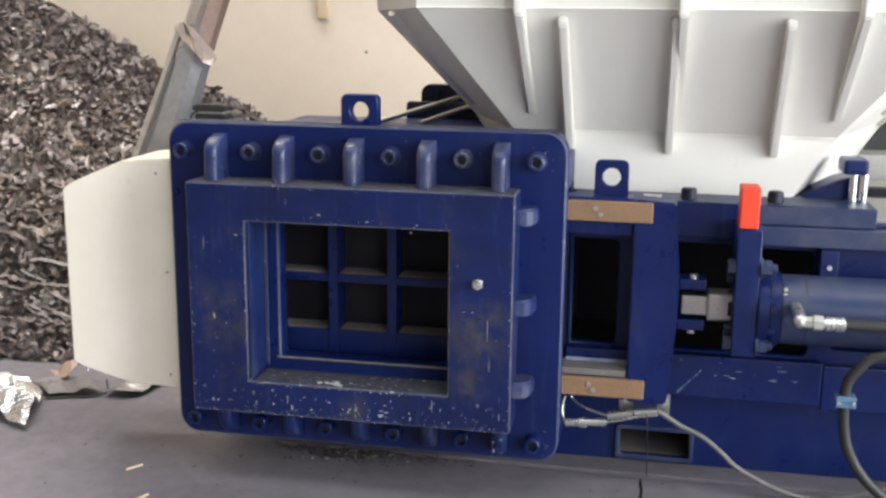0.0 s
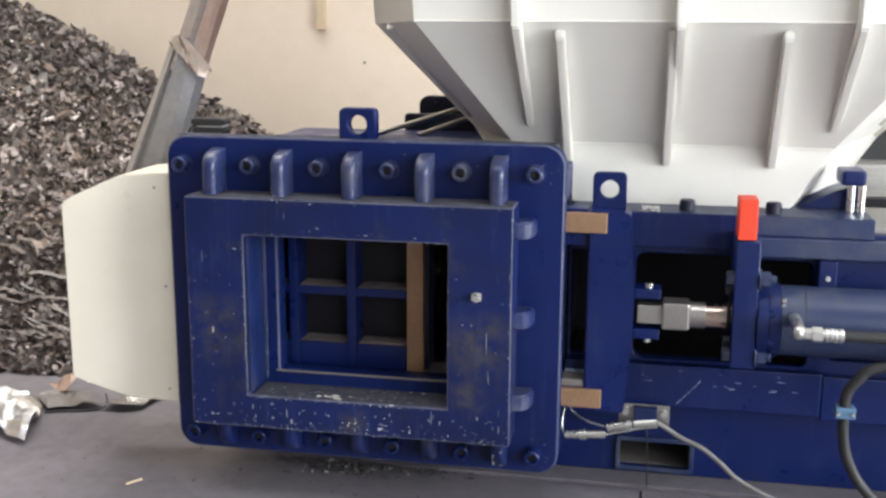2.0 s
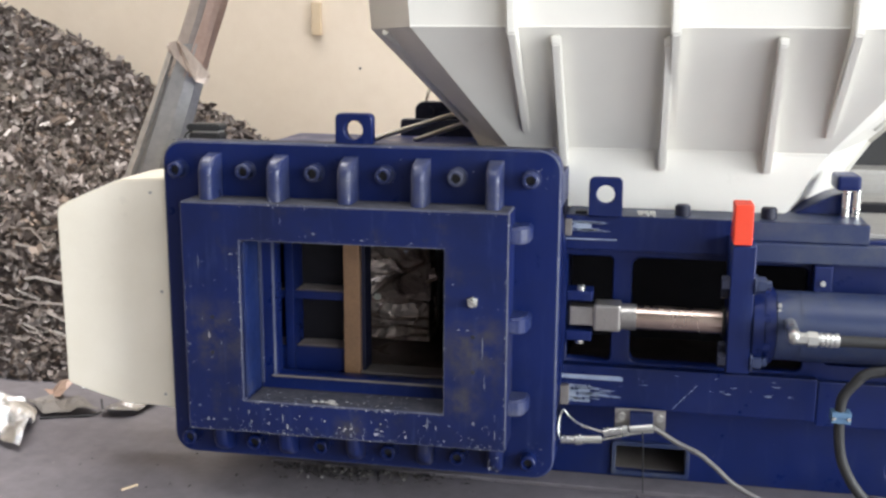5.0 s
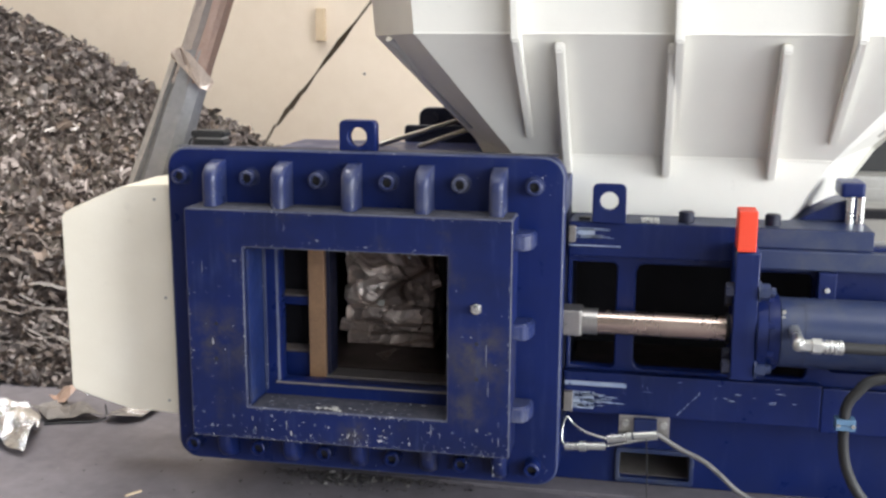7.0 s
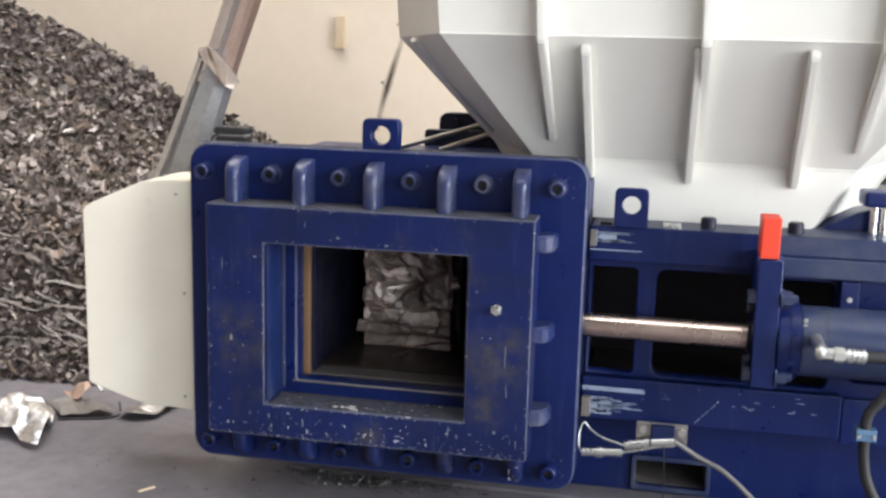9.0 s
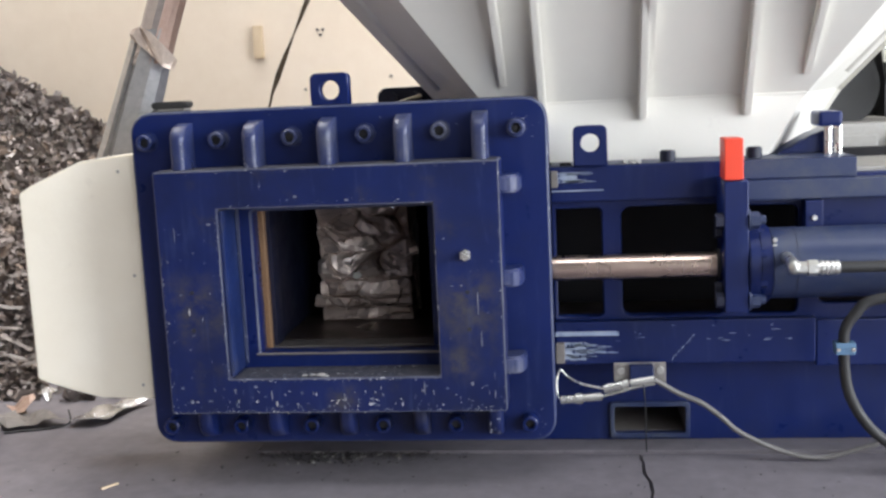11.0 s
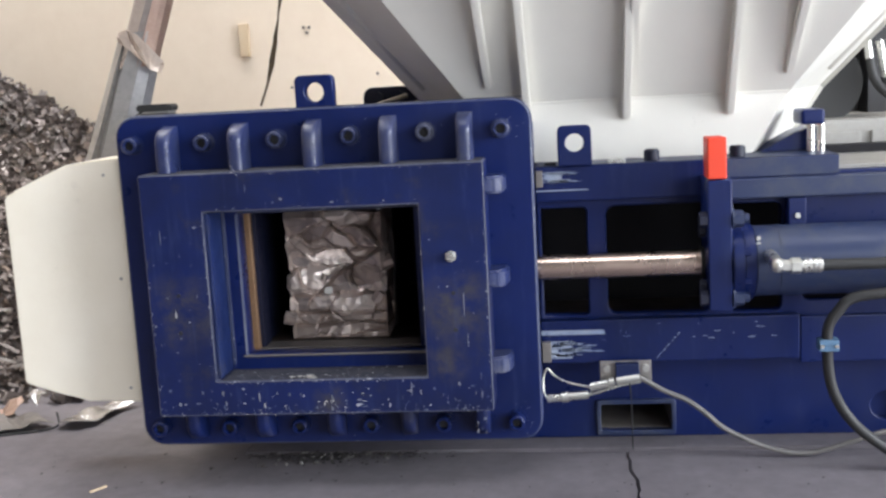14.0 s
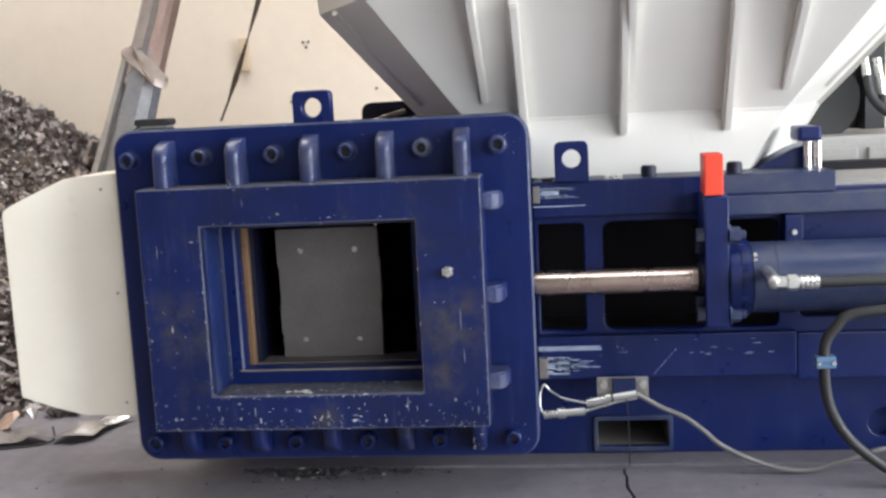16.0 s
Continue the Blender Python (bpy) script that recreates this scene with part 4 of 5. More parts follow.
    for x, lean in ((0.845, -0.03), (1.083, 0.0), (1.324, -0.02)):
        rib(x, lean, [(yb - 0.001, 0.795), (yb - 0.012, 0.795), (face(1.09) - 0.040, 1.095), (face(1.10) - 0.034, 1.112), (face(1.116) - 0.001, 1.116), (yb - 0.001, z1)])


build_hopper()


# ---- scrap ----
def heap_height(x, y):
    """Height of the scrap heap against the back wall."""
    ridge = 0.47 - 0.455 * (x + 0.963)
    rise = (y - 0.95 - 0.12 * (x + 1.0)) / 2.05
    h = ridge * max(0.0, min(rise, 1.0)) ** 0.9
    if y > 3.0:
        h *= 1.0 + 0.06 * (y - 3.0)
    h += 0.05 * noise.noise(Vector((x * 2.1, y * 2.1, 3.0))) + 0.035 * noise.noise(Vector((x * 6, y * 6, 7.0)))
    return h


def build_heap():
    heap = thing("scrap_heap", "heap of shredded grey and brown metal scrap against the wall", "scrap", kind="stuff")
    bm = bmesh.new()
    nx, ny = 110, 80
    grid = [[None] * (ny + 1) for _ in range(nx + 1)]
    for i in range(nx + 1):
        for j in range(ny + 1):
            x, y = -5.2 + 5.4 * i / nx, 0.6 + 2.85 * j / ny
            grid[i][j] = bm.verts.new((x, y, max(heap_height(x, y) - 0.02, -0.03)))
    for i in range(nx):
        for j in range(ny):
            bm.faces.new((grid[i][j], grid[i + 1][j], grid[i + 1][j + 1], grid[i][j + 1]))
    tagged(part("heap_body", bm, SCRAP_BED, heap, smooth=True), kind="stuff")

    rng = np.random.default_rng(5)
    verts, faces = [], []

    def flake(c, size, lift):
        """One bent scrap of sheet: two or three leaves folded along a line."""
        ax = rng.normal(size=3)
        ax /= np.linalg.norm(ax)
        side = np.cross(ax, rng.normal(size=3))
        side /= np.linalg.norm(side)
        up = np.cross(ax, side)
        l, w = size * rng.uniform(0.5, 1.3), size * rng.uniform(0.25, 0.8)
        bend = rng.uniform(0.15, 0.7) * w
        base = len(verts)
        c = np.array(c) + np.array((0, 0, lift))
        jag = rng.uniform(-0.25, 0.25, 6) * l
        verts.extend([c - ax * (l + jag[0]) - side * w + up * bend, c - ax * (l + jag[1]), c - ax * (l * 0.7 + jag[2]) + side * w + up * bend * rng.uniform(-1, 1),
                      c + ax * (l + jag[3]) - side * w * 0.8 + up * bend, c + ax * (l + jag[4]), c + ax * (l * 0.8 + jag[5]) + side * w + up * bend * rng.uniform(-1, 1)])
        faces.extend([(base, base + 1, base + 4, base + 3), (base + 1, base + 2, base + 5, base + 4)])

    n = 0
    while n < 34000:
        x, y = rng.uniform(-3.4, 0.0), rng.uniform(0.75, 3.4)
        h = heap_height(x, y)
        if h < 0.0:
            continue
        near = y < 1.5
        flake((x, y, h), rng.choice([0.014, 0.021, 0.030, 0.046], p=[0.38, 0.38, 0.19, 0.05]) * (0.62 if near else 0.74), rng.uniform(-0.01, 0.03))
        n += 1
    n = 0
    while n < 9000:
        x, y = rng.uniform(-2.0, -0.2), rng.uniform(0.75, 1.6)
        h = heap_height(x, y)
        if h < 0.0:
            continue
        flake((x, y, h), rng.choice([0.010, 0.015, 0.022, 0.034], p=[0.34, 0.36, 0.23, 0.07]), rng.uniform(-0.006, 0.02))
        n += 1
    n = 0
    while n < 500:
        x, y = rng.uniform(-2.2, -0.3), rng.uniform(0.75, 1.2)
        if heap_height(x, y) > 0.05:
            continue
        flake((x, y, 0.006), rng.choice([0.012, 0.02, 0.03]), 0.004)
        n += 1
    me = bpy.data.meshes.new("scrap_flakes")
    me.from_pydata([tuple(v) for v in verts], [], faces)
    me.materials.append(SCRAP)
    ob = new("scrap_flakes", me)
    ob.parent = heap
    tagged(ob, kind="stuff")

    # long thin strips lying on the foot of the heap
    rs = random.Random(8)
    for k in range(38):
        x, y = rs.uniform(-1.7, -0.35), rs.uniform(0.95, 1.65)
        a = rs.uniform(-0.5, 0.7)
        l = rs.uniform(0.10, 0.30)
        bm = bmesh.new()
        pts = []
        for j in range(5):
            s = (j / 4 - 0.5) * l
            px, py = x + s * math.cos(a), y + s * math.sin(a) * 0.6
            pts.append((px, py, max(heap_height(px, py), 0) + 0.03 + rs.uniform(-0.01, 0.02)))
        w = rs.uniform(0.0025, 0.007)
        rows = [(bm.verts.new((p[0], p[1] - w, p[2] - w * 0.6)), bm.verts.new((p[0], p[1] + w, p[2] + w * 0.6))) for p in pts]
        for a_, b_ in zip(rows, rows[1:]):
            bm.faces.new((a_[0], b_[0], b_[1], a_[1]))
        ob = part("metal_strip", bm, rs.choice([STRIP_PALE, STRIP_PALE, STEEL_DULL]), heap)
        tagged(ob, kind="stuff")


build_heap()


def crumpled(name, outline, material, label, category, seed, height=0.03, cuts=5):
    """A crumpled foil piece lying on the floor: outline in x, y."""
    bm = bmesh.new()
    f = bm.faces.new([bm.verts.new((x, y, 0)) for x, y in outline])
    bmesh.ops.triangulate(bm, faces=[f])
    for _ in range(cuts):
        long_edges = [e for e in bm.edges if e.calc_length() > 0.035]
        if not long_edges:
            break
        bmesh.ops.subdivide_edges(bm, edges=long_edges, cuts=1)
        bmesh.ops.triangulate(bm, faces=bm.faces)
    for v in bm.verts:
        p = v.co * 9 + Vector((seed, seed, 0))
        v.co.z = 0.008 + height * abs(noise.noise(p)) * 2 + height * 0.5 * abs(noise.noise(p * 2.7))
    bmesh.ops.solidify(bm, geom=list(bm.faces), thickness=0.0012)
    return tagged(link_mesh(name, bm, material), label, category)


crumpled("foil_sheet", [(-0.98, 0.42), (-0.90, 0.46), (-0.832, 0.470), (-0.796, 0.486), (-0.765, 0.510), (-0.715, 0.475), (-0.672, 0.435), (-0.64, 0.36), (-0.606, 0.287), (-0.585, 0.200), (-0.636, 0.216), (-0.695, 0.255), (-0.80, 0.29), (-0.98, 0.34)], FOIL, "crumpled shiny aluminium foil sheet on the floor", "foil", 3, 0.034)
crumpled("metal_offcut", [(-0.765, 0.520), (-0.740, 0.560), (-0.717, 0.575), (-0.69, 0.60), (-0.655, 0.565), (-0.62, 0.575), (-0.567, 0.545), (-0.522, 0.520), (-0.523, 0.503), (-0.57, 0.485), (-0.615, 0.470), (-0.660, 0.445)], STEEL_DULL, "crumpled grey metal offcut on the floor", "scrap", 11, 0.022)
crumpled("foil_strip", [(-0.505, 0.490), (-0.51, 0.556), (-0.475, 0.62), (-0.438, 0.685), (-0.34, 0.71), (-0.37, 0.66), (-0.385, 0.62), (-0.40, 0.52), (-0.44, 0.488)], FOIL, "shiny folded strip of sheet metal on the floor", "scrap", 17, 0.014)
crumpled("copper_scrap", [(-0.738, 0.585), (-0.715, 0.635), (-0.690, 0.645), (-0.655, 0.605), (-0.675, 0.565)], COPPERY, "small folded copper coloured scrap", "scrap", 23, 0.06)
crumpled("foil_scrap", [(-0.64, 0.588), (-0.625, 0.612), (-0.58, 0.60), (-0.595, 0.565)], FOIL, "small torn scrap of shiny foil", "foil", 29, 0.05)
# added black tube that draws the dark edge of the metal offcut
tagged(link_mesh("offcut_edge_line", tube([(-0.665, 0.432, 0.004), (-0.62, 0.452, 0.004), (-0.54, 0.478, 0.004), (-0.505, 0.50, 0.012), (-0.525, 0.54, 0.035)], 0.003, 8), BLACK_IRON, smooth=True), "bent black line added for the metal offcut's dark edge", "wire")


def build_litter():
    """Fine swarf on the floor below the outlet."""
    rng = np.random.default_rng(9)
    verts, faces = [], []
    for k in range(560):
        if k < 400:
            x, y = rng.normal(0.34, 0.11), 0.255 + abs(rng.normal(0, 0.030)) * rng.choice([-1, 0.3])
        else:
            x, y = rng.uniform(-0.5, 1.5), rng.uniform(-0.35, 0.3)
        s = rng.uniform(0.0012, 0.0045) * (1.0 if k < 400 else 0.5)
        a = rng.uniform(0, 6.28)
        c, d = np.cos(a), np.sin(a)
        l = s * rng.uniform(1, 3)
        b = len(verts)
        for u, v, z in ((-l, -s, 0), (l, -s * 0.6, 0.001), (l * 0.8, s, 0), (-l * 0.7, s * 0.7, 0.002), (0, 0, s * 1.2)):
            verts.append((x + u * c - v * d, y + u * d + v * c, 0.001 + z))
        faces.extend([(b, b + 1, b + 4), (b + 1, b + 2, b + 4), (b + 2, b + 3, b + 4), (b + 3, b, b + 4)])
    me = bpy.data.meshes.new("swarf")
    me.from_pydata(verts, [], faces)
    me.materials.append(SWARF)
    tagged(new("swarf", me), "scattered fine metal swarf on the concrete", "swarf", kind="stuff")
    for x, y, a in ((-0.187, 0.044, 0.95), (-0.092, -0.112, 1.2)):
        bm = boxes((-0.022, 0.022, -0.003, 0.003, 0.0, 0.004))
        ob = tagged(link_mesh("wood_splinter", bm, TIMBER), "small pale wood splinter on the floor", "splinter")
        ob.matrix_world = pose(x, y, 0.0005, 0, 0, math.degrees(a))


build_litter()


# ---- things round the press ----
PIVOT = Vector((0.182, 0.55, 2.223))
chute = thing("hanging_duct", "dented galvanised sheet metal duct, torn open, swaying on cable", "duct", at=PIVOT)


def build_chute():
    def here(x, y, z):
        return Vector((x, y, z)) - PIVOT

    def folded(name, stations, prof, depth, material, label, seed):
        """A crushed duct: a creased outline, across and towards the front, swept through level stations of z, left and right."""
        bm = bmesh.new()
        rows = []
        for (z, xl, xr) in stations:
            row = []
            for k, (u, v) in enumerate(prof):
                w = (xr - xl) / 2
                q = 0.10 * noise.noise(Vector((k * 1.7, z * 5.0, seed)))
                row.append(bm.verts.new(here((xl + xr) / 2 + w * u, 0.55 - depth * (v + q), z + 0.006 * noise.noise(Vector((k, z * 9, seed))))))
            rows.append(row)
        k = len(prof)
        for a, b in zip(rows, rows[1:]):
            for i in range(k):
                bm.faces.new((a[i], a[(i + 1) % k], b[(i + 1) % k], b[i]))
        bmesh.ops.recalc_face_normals(bm, faces=bm.faces)
        bmesh.ops.solidify(bm, geom=list(bm.faces), thickness=0.002)
        return part(name, bm, material, chute, label)

    low = [(z, -0.252 - 0.435 * (1.085 - z), -0.132 - 0.345 * (1.085 - z)) for z in (1.085, 1.04, 1.0, 0.96, 0.92, 0.88, 0.84, 0.79, 0.74, 0.66, 0.56)]
    creases = [(-1, 0), (-0.86, 0.42), (-0.62, 0.62), (-0.50, 0.34), (-0.30, 0.48), (-0.16, 0.86), (0.45, 0.80), (0.82, 0.45), (1, 0), (0.6, -0.5), (-0.6, -0.5)]
    folded("lower_duct", low, creases, 0.055, GALV, "grey creased lower duct", 2.0)
    high = [(z, -0.192 + 0.385 * (z - 1.2), -0.087 + 0.372 * (z - 1.2)) for z in (0.995, 1.05, 1.1, 1.16, 1.22, 1.3, 1.45, 1.7, 2.0, 2.15)]
    left_arc = [(-1, 0), (-0.92, 0.4), (-0.70, 0.70), (-0.40, 0.80), (-0.12, 0.86), (0.30, 0.90), (0.30, 0.82), (0.3, -0.8), (-0.6, -0.7)]
    folded("upper_duct", high, left_arc, 0.05, GALV_WARM, "warm grey upper duct", 6.0)
    # the duct's coppery highlight on its right is painted as its own band
    right_arc = [(0.305, 0.91), (0.62, 0.74), (0.84, 0.50), (1, 0.05), (0.75, -0.6), (0.305, -0.8)]
    folded("coppery_sheen_band", high, right_arc, 0.05, COPPERY, "right side of the upper duct, coppery sheen in its colour", 6.0)
    bm = bmesh.new()
    pts = [(-0.243, 0.500, 1.086), (-0.215, 0.490, 1.092), (-0.186, 0.487, 1.078), (-0.152, 0.489, 1.040), (-0.126, 0.502, 1.002), (-0.137, 0.496, 0.972), (-0.162, 0.489, 0.984), (-0.190, 0.487, 1.018), (-0.222, 0.489, 1.046), (-0.246, 0.500, 1.062)]
    f = bm.faces.new([bm.verts.new(here(*p)) for p in pts])
    bmesh.ops.triangulate(bm, faces=[f])
    bmesh.ops.subdivide_edges(bm, edges=list(bm.edges), cuts=2)
    for v in bm.verts:
        v.co.y += 0.016 * noise.noise(v.co * 45)
    bmesh.ops.solidify(bm, geom=list(bm.faces), thickness=0.003)
    part("torn_lip", bm, TORN, chute, "bright torn lip of the joint")
    part("strap", boxes((-0.02, 0.02, -0.004, 0.004, -0.35, 0.0)), STEEL_DULL, chute)


build_chute()
tagged(link_mesh("hoist_cable", rods((tuple(PIVOT), (PIVOT.x, PIVOT.y, 6.0), 0.006), seg=8), STEEL_DULL), "thin steel cable that holds the duct", "cable")


def build_surroundings():
    # rubber-footed pad on top of the front plate
    pad = thing("magnet_pad", "black rubber pad in two halves behind the front plate", "pad")
    for z, dx in ((0.8585, 0.006), (0.8805, 0.0)):
        bm = prism(round_rect(-0.097 + dx, -0.009 - dx * 0.4, z - 0.0085, z + 0.0085, 0.008, 4), "y", 0.272, 0.326, 0.003)
        part("pad_half", bm, RUBBER, pad, smooth=True)
    part("pad_core", boxes((-0.082, -0.016, 0.276, 0.322, 0.8672, 0.8718)), GREYBOX, pad)
    part("pad_foot", boxes((-0.035, -0.012, 0.278, 0.320, 0.8005, 0.8498), bevel=0.003), RUBBER, pad)
    part("pad_wire", tube([(-0.085, 0.285, 0.872), (-0.104, 0.285, 0.862), (-0.108, 0.285, 0.84), (-0.10, 0.285, 0.815)], 0.0022, 8), RUBBER, pad, smooth=True)

    # blue machine part behind the press with two stay rods
    br = thing("rear_bracket", "dark navy steel bracket with stay rods behind the press", "bracket")
    cut_plate("bracket_plate", round_rect(0.31, 0.80, 0.66, 0.898, 0.03), [], 1.12, 1.16, NAVY_DARK_AND_SHADED, br)
    cut_plate("bracket_plate", round_rect(0.282, 0.78, 0.66, 0.849, 0.012), [], 1.03, 1.05, NAVY_DARK_AND_SHADED, br)
    part("bracket_foot", boxes((0.33, 0.76, 1.052, 1.118, 0.0, 0.82), bevel=0.003), NAVY_DARK_AND_SHADED, br)
    for a, b in (((0.24, 0.83, 0.802), (0.46, 1.03, 0.868)), ((0.37, 0.83, 0.802), (0.56, 1.03, 0.866))):
        bm = bmesh.new()
        rod(bm, a, b, 0.008, 12)
        part("stay_rod", bm, STEEL, br, "plain steel stay rod", smooth=True)
    for x in (0.36, 0.43):
        part("eye_nut", rods(((x, 1.12, 0.868), (x, 1.10, 0.868), 0.015), seg=6), NAVY_DARK_AND_SHADED, br)

    # post with a cap by the deck's end
    post = thing("deck_post", "short bright steel post with a navy cap on the deck", "post")
    for x in (1.512, 1.535):
        part("pin", rods(((x, 0.36, 0.697), (x, 0.36, 0.765), 0.0095), seg=16), ZINC, post, smooth=True)
    part("cap", boxes((1.485, 1.54, 0.335, 0.43, 0.762, 0.797), bevel=0.008), BLUE, post)

    # timber block and small marks on the back wall
    blk = boxes((-0.764, -0.712, 3.43, 3.459, 1.085, 1.26), bevel=0.004)
    tagged(link_mesh("timber_block", blk, TIMBER), "pale timber block fixed upright on the wall", "block")
    for x, z in ((-0.415, 1.222), (-0.385, 1.222), (-0.40, 1.195), (-0.50, 0.91), (-0.03, 0.96)):
        tagged(link_mesh("wall_plug", rods(((x, 3.461, z), (x, 3.455, z), 0.008), seg=10), STEEL_DULL), "small dark plug in the beige wall", "plug", group="plugs in the back wall")

    # drive unit far behind, with white hose ends
    unit = thing("power_unit", "dark hydraulic power unit with hoses behind the press", "power unit")
    bm = bmesh.new()
    rod(bm, (1.70, 1.25, 0.84), (1.70, 1.75, 0.84), 0.145, 32, bevel=0.02)
    part("motor", bm, BLACK_IRON, unit, smooth=True)
    part("tank", boxes((1.50, 2.7, 0.98, 2.1, 0.06, 0.735), bevel=0.01), GREYBOX, unit, "grey oil tank")
    for x in (1.62, 1.82):
        part("tank_door", boxes((x, x + 0.17, 0.968, 0.979, 0.30, 0.70), bevel=0.004), GREYBOX, unit)
    part("tank_foot", boxes((1.52, 2.68, 1.0, 2.05, 0.0, 0.06)), BLACK_IRON, unit)
    part("rear_frame", boxes((1.90, 1.96, 1.3, 1.4, 0.735, 1.7), (1.72, 1.96, 1.405, 1.46, 0.735, 1.2)), BLACK_IRON, unit)
    for k, x in enumerate((1.829, 1.866)):
        part("hose_end", rods(((x + 0.006 + 0.01 * k, 1.05, 0.90 - 0.06 * k), (x - 0.004, 1.05, 0.975 - 0.02 * k), 0.0125), seg=12), ZINC, unit)
        part("hose", tube([(x + 0.006 + 0.01 * k, 1.05, 0.905 - 0.06 * k), (x + 0.02, 1.04, 0.84 - 0.03 * k), (x + 0.07, 1.03, 0.79), (x + 0.16, 1.05, 0.765), (x + 0.3, 1.2, 0.76)], 0.0135, 12), RUBBER, unit, smooth=True)
    part("fan_cowl", rods(((1.70, 1.10, 0.84), (1.70, 1.245, 0.84), 0.13)), RUBBER, unit, smooth=True)


build_surroundings()


def build_cables():
    box_ = thing("proximity_sensor", "blue proximity sensor on a steel bracket with plugs", "sensor")
    part("sensor_bracket", boxes((0.998, 1.117, 0.210, 0.216, 0.186, 0.238), bevel=0.001), STEEL, box_)
    part("sensor_head", boxes((1.033, 1.088, 0.188, 0.2095, 0.196, 0.236), bevel=0.003), BLUE_BRIGHT, box_, "blue sensor head")
    for x in (1.014, 1.104):
        part("screw", rods(((x, 0.210, 0.220), (x, 0.202, 0.220), 0.0085), seg=10), ZINC, box_)
    part("plug", rods(((0.972, 0.19, 0.182), (1.03, 0.19, 0.194), 0.0105), seg=14), ZINC, box_, smooth=True)
    part("plug", rods(((1.034, 0.19, 0.195), (1.088, 0.19, 0.203), 0.0098), seg=14), ZINC, box_, smooth=True)
    part("plug", rods(((0.872, 0.19, 0.156), (0.968, 0.19, 0.164), 0.0098), seg=14), ZINC, box_, smooth=True)
    part("plug_ring", rods(((0.906, 0.19, 0.159), (0.922, 0.19, 0.160), 0.0130), seg=14), ZINC, box_, smooth=True)
    part("bracket_tail", boxes((1.0, 1.115, 0.2165, 0.28, 0.2215, 0.2268)), STEEL, box_)
    cables = [
        ("signal_cable", [(0.968, 0.19, 0.164), (1.0, 0.19, 0.172), (1.05, 0.19, 0.186), (1.09, 0.19, 0.193)], 0.0035, "thin grey signal cable between two plugs"),
        ("signal_cable", [(0.872, 0.19, 0.156), (0.864, 0.2, 0.17), (0.864, 0.21, 0.20), (0.874, 0.215, 0.222), (0.89, 0.215, 0.205), (0.92, 0.2, 0.192), (0.972, 0.19, 0.182)], 0.0028, "thin grey signal cable looped beside the plate"),
        ("power_cable", [(1.086, 0.19, 0.203), (1.10, 0.195, 0.195), (1.145, 0.2, 0.166), (1.197, 0.2, 0.142), (1.241, 0.2, 0.108), (1.286, 0.2, 0.069), (1.376, 0.2, 0.026), (1.465, 0.2, 0.009), (1.565, 0.2, 0.034), (1.66, 0.2, 0.06), (1.8, 0.25, 0.02), (1.9, 0.25, 0.008)], 0.0062, "grey sheathed cable sagging down to the floor"),
    ]
    cables.append(("signal_cable", [(1.062, 0.188, 0.200), (1.066, 0.183, 0.17), (1.070, 0.22, 0.08), (1.072, 0.25, 0.012), (1.073, 0.27, 0.003)], 0.0016, "thin dark wire hanging from the sensor"))
    for name, pts, r, label in cables:
        tagged(link_mesh(name, tube(pts, r, 10), HOSE_GREY if r > 0.004 else RUBBER if r < 0.002 else ZINC, smooth=True), label, "cable")
    hose = tube([(1.80, 0.13, 0.42), (1.66, 0.10, 0.41), (1.547, 0.10, 0.398), (1.512, 0.10, 0.368), (1.492, 0.10, 0.337), (1.489, 0.10, 0.299), (1.492, 0.10, 0.236), (1.504, 0.10, 0.184), (1.532, 0.10, 0.132), (1.575, 0.10, 0.086), (1.65, 0.10, 0.035), (1.75, 0.11, 0.013), (1.95, 0.14, 0.013)], 0.0118, 14)
    tagged(link_mesh("hydraulic_hose", hose, RUBBER, smooth=True), "black rubber hydraulic hose looping down to the floor", "hose")
    clamp = thing("hose_clamp", "pale blue plastic hose clamp on the hose", "clamp")
    for z in (0.279, 0.292):
        part("clamp_half", boxes((1.469, 1.511, 0.084, 0.116, z + 0.003, z + 0.0155), bevel=0.002), TEAL, clamp)
    for x in (1.4745, 1.5055):
        part("screw", rods(((x, 0.084, 0.294), (x, 0.081, 0.294), 0.0045), seg=10), ZINC, clamp)


build_cables()


# ---- what moves: the bale, the pusher, the tape ----
BALE_W, BALE_H, BALE_D = 0.230, 0.308, 0.098


